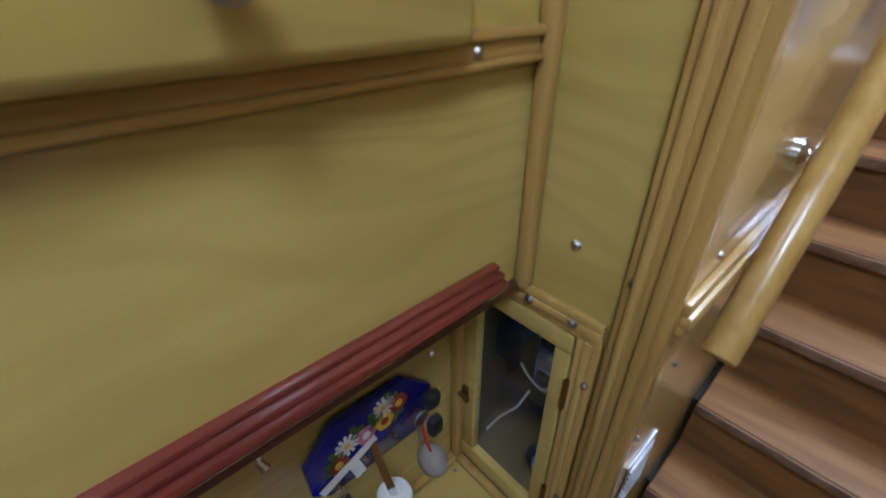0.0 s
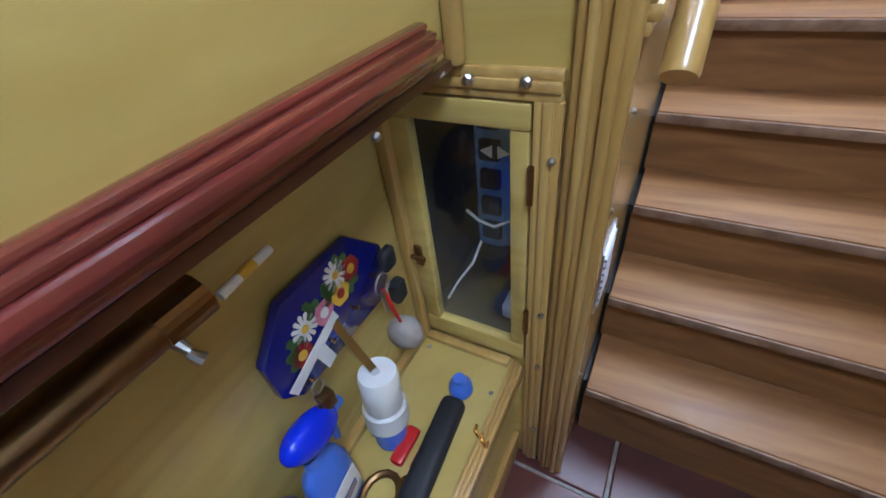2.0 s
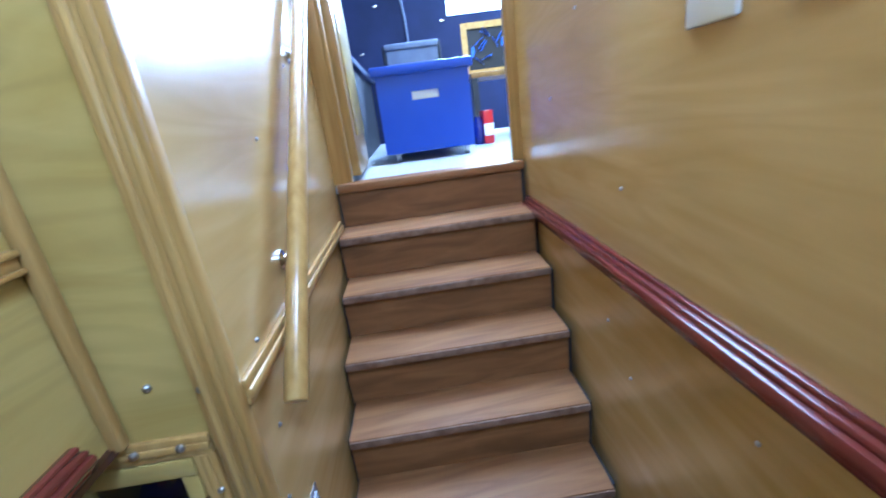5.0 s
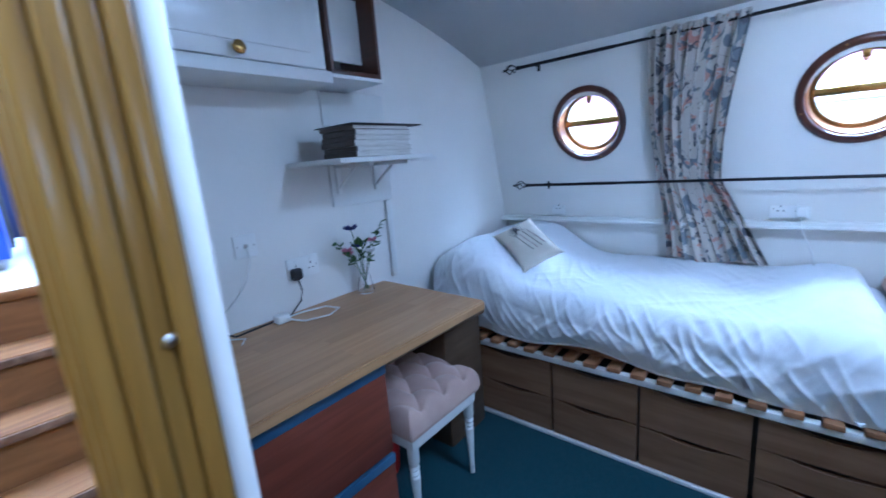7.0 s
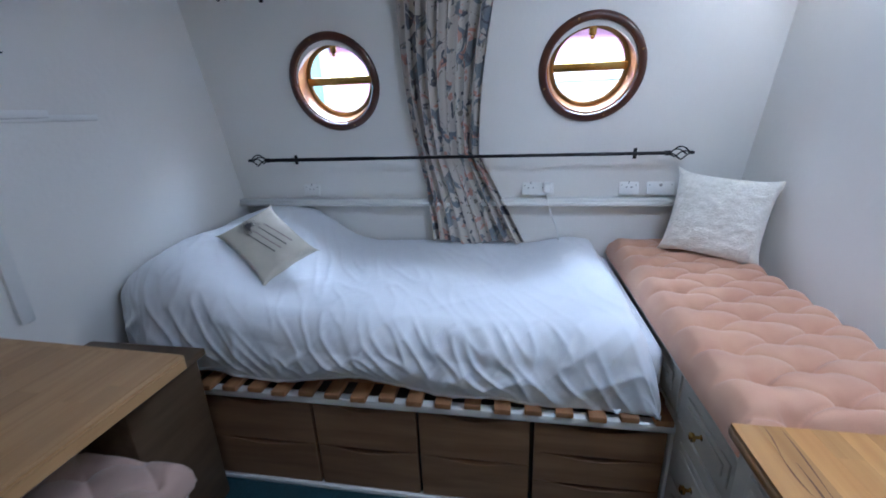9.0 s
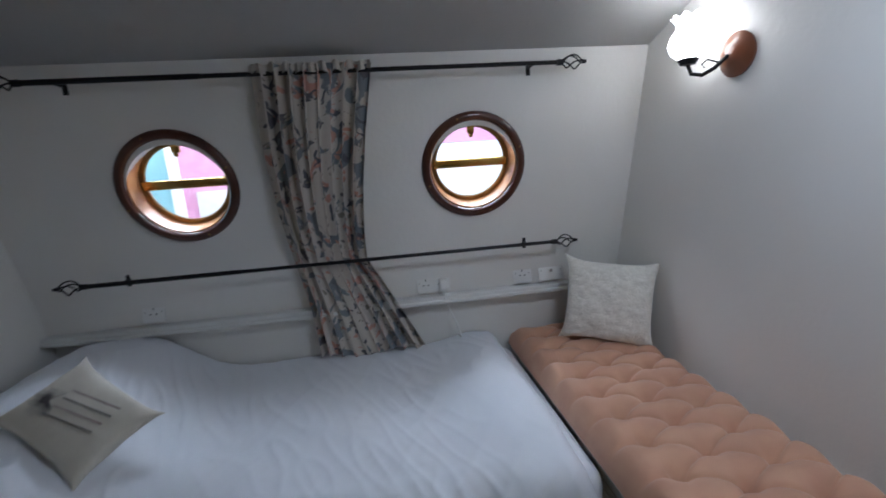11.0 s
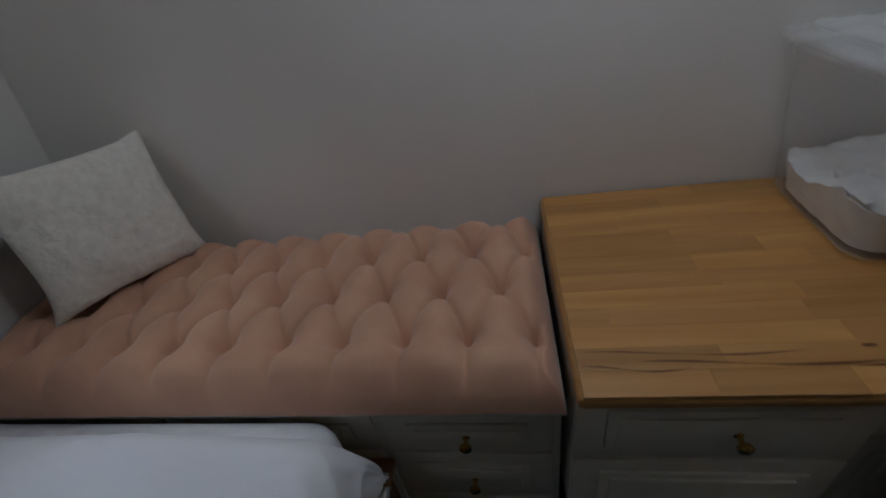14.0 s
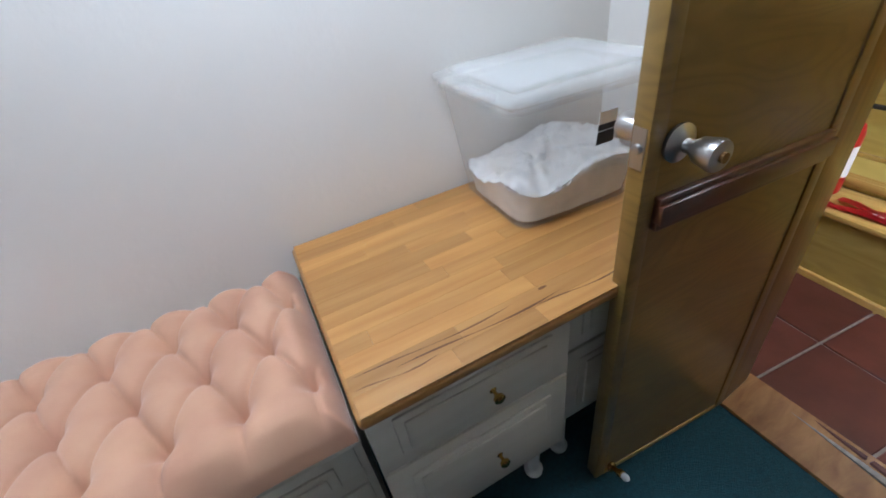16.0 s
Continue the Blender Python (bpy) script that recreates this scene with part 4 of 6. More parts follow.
part("end_unit", box(1.325, 1.60, 0.425, DY - 0.01, 0.0, 0.58, 0.012), GREYBROWN, desk)
part("end_unit_lid", box(1.320, 1.61, 0.40, DY - 0.01, 0.58, 0.605, 0.006), GREYBROWN, desk)
part("back_panel", box(0.86, 1.29, DY - 0.03, DY - 0.012, 0.2, 0.72), GREYBROWN, desk)
solid("waste_bin", turn([(0, 0), (0.085, 0), (0.105, 0.27), (0.108, 0.27), (0.108, 0.275), (0.100, 0.272), (0.082, 0.006), (0, 0.006)], 24,
                        Matrix.Translation((1.05, 0.62, 0.0))), RED, "red plastic waste bin under the desk", "bin")

# ---- tufted things ----
def tuft(x, y, px, py, h, x0, y0, front):
    u, v = (x - x0) / px + (y - y0) / (2 * py), (x - x0) / px - (y - y0) / (2 * py)
    su, sv = abs(math.sin(math.pi * u)), abs(math.sin(math.pi * v))
    cre = 1 - math.exp(-min(su, sv) / 0.13)
    dome = (su * sv) ** 0.5
    fu, fv = u - math.floor(u), v - math.floor(v)
    d = min(math.hypot((fu - a + fv - c) / 2 * px, (fu - a - fv + c) * py) for a in (0, 1) for c in (0, 1))
    if front and y > y0:
        # straight pleats from the first row of buttons to the front edge
        w = (x - x0) / px
        f = min(1, (y - y0) / 0.03)
        cre = cre * (1 - f) + (1 - math.exp(-abs(math.sin(math.pi * w)) / 0.22)) * f
        dome = dome * (1 - f) + abs(math.sin(math.pi * w)) ** 0.6 * f
        d = math.hypot((w - round(w)) * px, y - y0)
    return h * (0.15 * cre + 0.15 * dome + 0.70 * (1 - math.exp(-(d / (0.155 * px)) ** 1.2)))


def tufted(x0, x1, y0, y1, z0, z1, px, py, h, tx, ty, nx, ny, edge=0.03, front=False):
    def at(u, v):
        x, y = x0 + u * (x1 - x0), y0 + v * (y1 - y0)
        d = min(x - x0, x1 - x, y - y0, y1 - y)
        near = min(1, d / edge)
        rnd = math.sqrt(max(0, 1 - (1 - near) ** 2))
        border = min(1, max(0, (d - 0.004) / 0.03))
        z = z1 - h + tuft(x, y, px, py, h, tx, ty, front) * border + h * 0.80 * (1 - border)
        z = z0 + (z - z0) * rnd + 0.0025 * noise.noise(Vector((x * 14, y * 14, 0)))
        return (x, y, z)
    return sheet(nx, ny, at)


bench = thing("bench", (1.85, -1.3, 0), "fitted bench with cream drawer fronts and a deep-buttoned pink velvet cushion", "bench")
part("carcass", box(1.300, 2.56, BY + 0.02, -1.075, 0.06, 0.615), KITCHEN, bench)
part("plinth", box(1.31, 2.56, BY + 0.02, -1.11, 0.0, 0.06), GREYBROWN, bench)
part("seat_board", box(1.296, 2.575, BY + 0.002, -1.045, 0.615, 0.640, 0.003), KITCHEN, bench)


def panel_drawer(parent, x0, x1, y, z0, z1, kx=None, knob=True):
    d = part("drawer", box(x0, x1, y - 0.018, y, z0, z1, 0.003), KITCHEN, parent)
    w = 0.045
    part("raised_frame", box(x0 + w, x1 - w, y - 0.002, y + 0.006, z0 + w * 0.8, z1 - w * 0.8, 0.005, 2), KITCHEN, d)
    part("field", box(x0 + w + 0.018, x1 - w - 0.018, y + 0.004, y + 0.011, z0 + w * 0.8 + 0.016, z1 - w * 0.8 - 0.016, 0.004, 2), KITCHEN, d)
    if knob:
        kx = kx or (x0 + x1) / 2
        part("knob", turn([(0, 0), (0.008, 0), (0.008, 0.003), (0.004, 0.006), (0.0045, 0.016), (0.011, 0.020), (0.012, 0.027), (0.006, 0.031), (0, 0.0315)], 18,
                          Matrix.Translation((kx, y + 0.008, (z0 + z1) / 2)) @ Matrix.Rotation(radians(-90), 4, "X")), BRASS, d, "polished brass knob")


for x0, x1 in ((1.315, 1.64), (1.66, 2.10), (2.12, 2.54)):
    for z0, z1 in ((0.075, 0.255), (0.265, 0.445), (0.455, 0.595)):
        panel_drawer(bench, x0, x1, -1.068, z0, z1, 1.478 if x0 < 1.4 else None)
part("cushion", tufted(1.298, 2.565, BY + 0.035, -1.035, 0.640, 0.733, 0.1205, 0.125, 0.074, 1.457, -1.147, 300, 130, 0.06, True), PINK, bench, "deep-buttoned dusty pink velvet cushion", "soft")
for j in range(4):
    yy = -1.147 - 0.125 * j
    for i in range(-2, 10):
        xx = 1.457 + 0.1205 * i + (0.06 if j % 2 else 0)
        if 1.33 < xx < 2.53 and yy > BY + 0.03:
            part("button", turn([(0, 0.004), (0.006, 0.003), (0.009, 0.0), (0.009, -0.004)], 10, Matrix.Translation((xx, yy, 0.6630))), PINK, bench)

stool = thing("dressing_stool", (1.09, 0.43, 0), "cream turned-leg dressing stool with buttoned pink velvet seat", "stool")
part("seat", tufted(0.885, 1.30, 0.225, 0.64, 0.405, 0.490, 0.125, 0.105, 0.05, 1.03, 0.36, 90, 90, 0.035), PINK2, stool, "", "soft")
part("seat_base", box(0.89, 1.295, 0.23, 0.635, 0.385, 0.41, 0.006), PINK2, stool)
part("apron", box(0.905, 1.28, 0.245, 0.62, 0.335, 0.388, 0.004), WHITE, stool)
legp = [(0, 0), (0.010, 0), (0.012, 0.01), (0.009, 0.02), (0.012, 0.035), (0.010, 0.05), (0.017, 0.19), (0.019, 0.215), (0.013, 0.222), (0.019, 0.232), (0.013, 0.242),
        (0.020, 0.252), (0.014, 0.262), (0.021, 0.275), (0.022, 0.39), (0, 0.39)]
for lx, ly in ((0.925, 0.268), (1.258, 0.268), (0.925, 0.60), (1.258, 0.60)):
    part("leg", turn(legp, 14, Matrix.Translation((lx, ly, 0))), WHITE, stool)

# ---- bed ----
bed = thing("bed", (2.1, -0.12, 0), "single bed on a white frame with oak-look drawers and beech slats", "bed")
BF = 1.665
part("front_rail", box(BF - 0.012, BF + 0.02, -1.088, 0.555, 0.380, 0.408, 0.003), WHITE, bed)
part("end_rail", box(BF, 2.58, -1.088, -1.068, 0.375, 0.408, 0.003), WHITE, bed)
part("end_post", box(BF - 0.010, BF + 0.015, -1.088, -1.066, 0.0, 0.382, 0.003), WHITE, bed)
part("floor_rail", box(BF - 0.010, BF + 0.015, -1.066, 0.80, 0.0, 0.016, 0.002), WHITE, bed)
# Near-black carcass puts the shade behind the drawer fronts into colour.
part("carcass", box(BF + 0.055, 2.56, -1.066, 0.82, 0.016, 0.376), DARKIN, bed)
cols = ((0.095, 0.50, 2), (-0.280, 0.083, 2), (-0.655, -0.292, 2), (-1.060, -0.670, 3))
for y0, y1, rows in cols:
    for k in range(rows):
        h = 0.352 / rows
        z0 = 0.020 + h * k
        # each front has a scooped hand grip along its top edge
        pts = [(y0, z0), (y1, z0), (y1, z0 + h - 0.003)]
        for q in range(13):
            s = 1 - q / 12
            pts.append((y0 + (y1 - y0) * (0.12 + 0.76 * s), z0 + h - 0.003 - 0.019 * math.sin(math.pi * s) ** 1.4))
        pts.append((y0, z0 + h - 0.003))
        b = prism(pts, 0.018, Matrix.Translation((BF + 0.018, 0, 0)) @ Matrix.Rotation(radians(90), 4, "Z"), 0.0)
        part("drawer_front", b, OAK, bed)
part("filler_panel", box(BF + 0.004, BF + 0.02, 0.505, 0.72, 0.016, 0.378), OAK, bed)
for k in range(20):
    y = -1.066 + 0.0945 * k
    part("slat", box(BF - 0.022 + 0.006 * math.sin(k * 2.3), 2.55, y, y + 0.052, 0.410, 0.430, 0.003), SLAT, bed)
part("side_batten", box(BF + 0.05, BF + 0.09, -1.06, 0.80, 0.432, 0.452, 0.002), SLAT, bed)
mat_ = solid("mattress", box(1.70, 2.57, -1.045, 0.83, 0.453, 0.635, 0.05, 4), MATT, "white quilted single mattress on the slatted bed", "mattress")


def wrinkle(p, sharp=1.0):
    """Ridged folds: thin crests between broad valleys."""
    r = 1 - min(1, abs(noise.noise(p)) * 2.6)
    return r ** (1.6 * sharp)


def duvet_at(u, v):
    # u along the bed from head to foot, v from the hull side over the top and down the front
    y = 0.815 - u * 1.842
    w = 0.92 - 0.07 * max(0, 0.10 - u) / 0.10
    hem = 0.235 + 0.022 * math.sin(u * 9 + 0.6) + 0.012 * math.sin(u * 23) + 0.045 * max(0, u - 0.85) / 0.15 - 0.10 * max(0, 0.25 - u) / 0.25
    s = v * (w + 0.28)
    ztop = 0.700 + 0.012 * math.sin(u * 5.2 + 1.0) + 0.02 * noise.noise(Vector((u * 5, v * 3, 3)))
    lump = math.exp(-(abs((y - 0.60) / 0.27)) ** 2.6) * 0.175
    ztop += lump * (0.30 + 0.70 * min(1, (1 - v) * 1.9))
    ztop += 0.028 * math.exp(-((y + 0.86) / 0.13) ** 2)
    foot = max(0, (u - 0.95) / 0.05)
    ztop -= 0.17 * foot ** 2
    r = 0.10
    if s < w - r:
        x, z = 2.575 - s, ztop
    else:
        a = (s - (w - r)) / (r * math.pi / 2)
        if a < 1:
            x = 2.575 - (w - r) - r * math.sin(a * math.pi / 2)
            z = ztop - r * (1 - math.cos(a * math.pi / 2))
        else:
            f = (s - (w - r) - r * math.pi / 2) / (0.28 + r - r * math.pi / 2)
            x = 2.575 - w - 0.020 * math.sin(f * 3.0) + 0.030 * f
            z = ztop - r - f * (ztop - r - 0.712 + hem + 0.02)
            z = max(z, 0.438)
    front = min(1, max(0, (v - 0.50) / 0.22))
    # folds fan down and along the front; a few long creases run over the top
    big = wrinkle(Vector((u * 13 + v * 6, v * 3.0 - u * 1.5, 1.7)))
    mid = wrinkle(Vector((u * 27 - v * 9, v * 5.0 + u * 3, 7.1)))
    fine = wrinkle(Vector((u * 46 + v * 18, v * 9 - u * 6, 4.4)), 0.8)
    patch = 0.5 + 0.5 * noise.noise(Vector((u * 4, v * 3, 12)))
    d = 0.010 * big * (0.26 + 0.60 * front) + 0.010 * mid * (0.45 + 0.45 * front) * patch * 1.4 + 0.004 * fine * (0.4 + 0.5 * front) * patch
    d += 0.026 * noise.noise(Vector((u * 6, v * 3, 9)))
    x -= d * front * 1.15
    z += d * (1 - 0.7 * front) - 0.008
    return (x, y, z)


duvet = thing("duvet", (2.15, -0.1, 0.43), "crumpled white cotton duvet over the bed and pillow", "duvet")
dc = part("cover", sheet(300, 150, duvet_at), LINEN, duvet, "", "soft")
dc.modifiers.new("thickness", "SOLIDIFY").thickness = 0.012
dc.modifiers["thickness"].offset = -1.0
part("hem", tube([duvet_at(k / 150, 1.0) for k in range(1, 150)], 0.005, 6), LINEN, duvet)


def cushion(name, m, w, h, t, material, label, puff=0.5, seed=0, rough=0.0):
    def at(side):
        def f(u, v):
            a, c = u * 2 - 1, v * 2 - 1
            pin = 1 - 0.09 * (1 - abs(a) ** 3) * abs(c) ** 6 * 2 - 0.0
            pin2 = 1 - 0.09 * (1 - abs(c) ** 3) * abs(a) ** 6 * 2
            th = t / 2 * ((1 - abs(a) ** 2.6) * (1 - abs(c) ** 2.6)) ** puff
            th += rough * noise.noise(Vector((a * 9 + seed, c * 9, side * 3))) + t * 0.05 * noise.noise(Vector((a * 2.5, c * 2.5 + seed, side)))
            return (a * w / 2 * pin2, side * max(th, 0.002 if abs(a) < 1 and abs(c) < 1 else 0), c * h / 2 * pin)
        return f
    b = sheet(40, 40, at(1))
    b = join(b, sheet(40, 40, at(-1)))
    bmesh.ops.remove_doubles(b, verts=b.verts, dist=0.0005)
    bmesh.ops.recalc_face_normals(b, faces=b.faces)
    t_ = thing(name, (0, 0, 0), label, "cushion")
    part("cover", b, material, t_)
    t_.matrix_basis = m
    return t_


fl = cushion("fleece_cushion", pose(2.335, -1.40, 0.872, 0, 0, 0) @ pose(0, 0, 0, -17, 4, -122), 0.385, 0.37, 0.17, FLUFF, "cream fleece cushion leaning in the bench corner", 0.42, 3, 0.007)
cn = Vector((-0.55, -0.22, 0.80)).normalized()
cu = Vector((0.42, 0.85, 0.50))
cu = (cu - cn * cu.dot(cn)).normalized()
cx_ = (-cn).cross(cu)
cpose = Matrix.Translation((1.985, 0.36, 0.846)) @ Matrix((cx_, -cn, cu)).transposed().to_4x4()
cc = cushion("printed_cushion", cpose, 0.25, 0.33, 0.09, CALICO, "calico cushion with a black thistle print on the duvet", 0.5, 8)
head = bmesh.new()
for k in range(26):
    a = radians(-20 + 11 * k)
    L = 0.030 + 0.016 * random.random()
    join(head, prism([(0.0, 0.0), (0.0045, 0.0), (L * math.cos(a) + 0.0015, L * math.sin(a)), (L * math.cos(a), L * math.sin(a))], 0.001,
                     Matrix.Translation((-0.02, -0.053, 0.07))))
part("thistle_head_print", head, PRINT, cc).matrix_parent_inverse = Matrix.Identity(4)
for k, (dx, w_) in enumerate(((-0.045, 0.002), (-0.02, 0.003), (0.005, 0.002), (0.03, 0.003))):
    part("stem_print", prism([(dx, 0.03), (dx + 0.003, 0.03), (dx + 0.03 + w_, -0.11), (dx + 0.028, -0.11)], 0.0012, Matrix.Translation((0.0, -0.0535, 0.02))), PRINTP if k % 2 else PRINT, cc).matrix_parent_inverse = Matrix.Identity(4)

# ---- chest and worktop ----
chest = thing("drawer_unit", (1.06, -1.3, 0), "cream drawer unit with panelled fronts on white plastic feet", "drawer unit", "cream drawer units")
part("carcass", box(0.845, 1.285, BY + 0.02, -1.045, 0.225, 0.700), KITCHEN, chest)
for z0, z1 in ((0.235, 0.503), (0.512, 0.698)):
    panel_drawer(chest, 0.848, 1.283, -1.028, z0, z1, 1.042)
for lx in (0.89, 1.245):
    for ly in (-1.10, -1.5):
        part("foot", turn([(0, 0), (0.026, 0), (0.028, 0.012), (0.018, 0.022), (0.018, 0.20), (0.03, 0.225), (0, 0.225)], 16, Matrix.Translation((lx, ly, 0))), PLASTIC, chest)
chest2 = thing("drawer_unit", (0.6, -1.3, 0), "cream drawer unit half hidden behind the cabin door", "drawer unit", "cream drawer units")
part("carcass", box(0.30, 0.825, BY + 0.02, -1.085, 0.225, 0.700), KITCHEN, chest2)
for z0, z1 in ((0.235, 0.503), (0.512, 0.698)):
    panel_drawer(chest2, 0.32, 0.822, -1.068, z0, z1)
for lx in (0.36, 0.78):
    part("foot", turn([(0, 0), (0.026, 0), (0.028, 0.012), (0.018, 0.022), (0.018, 0.20), (0.03, 0.225), (0, 0.225)], 16, Matrix.Translation((lx, -1.12, 0))), PLASTIC, chest2)
wt = thing("worktop", (0.77, -1.29, 0.7), "oiled beech stave worktop with dark heartwood streaks", "worktop")
part("core", box(0.262, 1.289, BY + 0.003, -0.999, 0.703, 0.7315, 0.010, 3), STAVE, wt)
rr = random.Random(5)
ys = [BY + 0.006 + k * 0.0437 for k in range(14)]
for k in range(13):
    x = 0.268
    while x < 1.27:
        L = rr.uniform(0.16, 0.42)
        x1 = min(x + L, 1.281)
        if 1.281 - x1 < 0.06:
            x1 = 1.281
        part("stave", box(x + 0.0001, x1 - 0.0001, ys[k] + 0.0001, ys[k + 1] - 0.0001, 0.729, 0.7352, 0.0002, 1), STAVE, wt)
        x = x1
for x0, x1, y, s in ((0.85, 1.20, -1.055, 0.004), (0.95, 1.28, -1.075, 0.003), (0.70, 0.92, -1.04, 0.003), (1.12, 1.28, -1.048, 0.0025)):
    part("dark_streak", sheet(16, 1, lambda u, v: (x0 + u * (x1 - x0), y + 0.006 * math.sin(u * 5) + (v - 0.5) * 2 * s * math.sin(math.pi * u) * (0.6 + 0.4 * math.sin(9 * u)), 0.7358)), DARKGRAIN, wt)
part("knot", turn([(0, 0.0007), (0.008, 0.0005), (0.0, 0.0003)], 10, Matrix.Translation((0.878, -1.079, 0.7355)) @ Matrix.Diagonal((1.3, 0.45, 1, 1))), DARKGRAIN, wt)

# ---- storage box with folded linen ----
sb = thing("storage_box", (0.63, -1.39, 0.735), "translucent plastic storage box with lid, half full of white linen", "storage box")
sm = Matrix.Translation((0.625, -1.385, 0.7375)) @ Matrix.Rotation(radians(-3), 4, "Z")


def tub(w0, d0, w1, d1, h, r, t, seg=6):
    """A thin-walled tapering tub with rounded corners."""
    def ring(w, d, z, rr_):
        pts = []
        for cx, cy, a0 in ((1, 1, 0), (-1, 1, 90), (-1, -1, 180), (1, -1, 270)):
            for q in range(seg + 1):
                a = radians(a0 + 90 * q / seg)
                pts.append((cx * (w / 2 - rr_) + rr_ * math.cos(a), cy * (d / 2 - rr_) + rr_ * math.sin(a), z))
        return pts
    b = bmesh.new()
    levels = [ring(w0 - 0.02, d0 - 0.02, 0.0, r), ring(w0, d0, 0.012, r), ring(w1, d1, h, r), ring(w1 + 0.016, d1 + 0.016, h, r), ring(w1 + 0.016, d1 + 0.016, h - 0.012, r)]
    rings = [[b.verts.new(p) for p in lv] for lv in levels]
    for p, q in zip(rings, rings[1:]):
        for k in range(len(p)):
            b.faces.new((p[k], p[(k + 1) % len(p)], q[(k + 1) % len(p)], q[k]))
    b.faces.new(rings[0])
    bmesh.ops.recalc_face_normals(b, faces=b.faces)
    return b


b = tub(0.34, 0.29, 0.40, 0.34, 0.30, 0.035, 0.002)
b.transform(sm)
body = part("body", b, POLY, sb)
b = box(-0.213, 0.213, -0.183, 0.183, 0.300, 0.322, 0.010, 3)
b = join(b, box(-0.18, 0.18, -0.15, 0.15, 0.320, 0.334, 0.006, 2))
b.transform(sm)
part("lid", b, POLY, sb)
b = box(-0.197, -0.172, -0.07, 0.07, 0.292, 0.306, 0.004)
b.transform(sm @ Matrix.Rotation(radians(180), 4, "Z"))
part("clip", b, POLY, sb)
for z0, z1, mm in ((0.205, 0.232, PLASTIC), (0.190, 0.204, BLACK), (0.158, 0.188, BLACK)):
    b = box(-0.060, -0.014, 0, 0.001, z0 + 0.012, z1 + 0.012)
    for q in b.verts:
        q.co.y += 0.1450 + 0.0868 * q.co.z
    b.transform(sm)
    part("label_bar", b, mm, sb)
linen = thing("wrapped_linen", (0.63, -1.39, 0.745), "crumpled white linen in a plastic bag inside the box", "linen")


def bundle(u, v):
    # a squashed round-cornered bundle; u goes round it, v from the floor to the middle of the top
    a = u * math.tau
    c, q = math.cos(a), math.sin(a)
    k = (abs(c) ** 7 + abs(q) ** 7) ** (-1 / 7)
    rise = min(1, v / 0.55)
    close = max(0, (v - 0.55) / 0.45)
    w, d = 0.160 + 0.012 * rise, 0.136 + 0.010 * rise
    top = 0.104 + 0.030 * noise.noise(Vector((c * 1.3, q * 1.3, 2))) - 0.020 * c
    f = (1 - close) if close else 1
    p = Vector((w * k * c * f, d * k * q * f, 0.014 + (top - 0.014) * rise ** 0.9 + 0.018 * math.sin(close * 1.6)))
    n1 = noise.noise(p * 22) * 0.007 + 0.010 * wrinkle(p * 17 + Vector((3, 0, 0)), 1.2) + 0.006 * wrinkle(p * 38, 1.1) - 0.008
    p += Vector((c, q, 0)) * n1 * (0.25 if close == 0 else 0.1)
    p.z = max(0.014, p.z + n1 * (1.6 if close else 0.5) * rise)
    return p


b = sheet(150, 60, bundle)
b.transform(sm)
part("bag", b, BAG, linen, "", "soft")
b = sheet(60, 6, lambda u, v: bundle(0.02 + 0.42 * u, 0.40 + 0.10 * math.sin(u * 5) + 0.09 * v) + Vector((0.0, 0.004, 0.004 + 0.006 * math.sin(u * 11))), 0.002)
b.transform(sm)
part("folded_flap", b, BAG, linen, "", "soft")

# ---- wall light ----
wl = thing("wall_light", (1.95, BY, 1.72), "lit wall light with frilled opal shade on wooden boss", "wall light")
part("boss", turn([(0, 0), (0.060, 0), (0.062, 0.008), (0.052, 0.016), (0.040, 0.020), (0.028, 0.030), (0, 0.032)], 28, Matrix.Translation((1.946, BY, 1.716)) @ Matrix.Rotation(radians(-90), 4, "X")), COPPERW, wl)
part("arm", tube([(1.95, BY + 0.03, 1.715), (1.965, BY + 0.06, 1.685), (1.99, BY + 0.078, 1.672), (2.02, BY + 0.089, 1.682), (2.033, BY + 0.092, 1.71)], 0.006, 8), IRON, wl)
part("scroll", tube([(1.962, BY + 0.05, 1.70), (1.975, BY + 0.075, 1.712), (1.985, BY + 0.085, 1.70), (1.978, BY + 0.08, 1.690)], 0.003, 6), IRON, wl)
part("gallery", turn([(0, 0), (0.022, 0.004), (0.030, 0.018), (0.027, 0.022), (0, 0.02)], 20, Matrix.Translation((2.033, BY + 0.092, 1.708))), IRON, wl)


def shade_at(u, v):
    prof = ((0.030, 0.0), (0.054, 0.022), (0.066, 0.050), (0.058, 0.080), (0.040, 0.104), (0.040, 0.122), (0.054, 0.142))
    k = min(int(v * 6), 5)
    f = v * 6 - k
    r = prof[k][0] * (1 - f) + prof[k + 1][0] * f
    z = prof[k][1] * (1 - f) + prof[k + 1][1] * f
    a = u * math.tau
    fr = max(0, v - 0.75) * 4
    r += 0.006 * fr * math.sin(a * 9)
    r, z = r * 0.86, z * 0.86
    return (2.033 + r * math.cos(a), BY + 0.092 + r * math.sin(a), 1.726 + z + 0.004 * fr * math.sin(a * 9))


sh = part("glass_shade", sheet(72, 24, shade_at), FROST, wl, "glowing frilled opal glass")

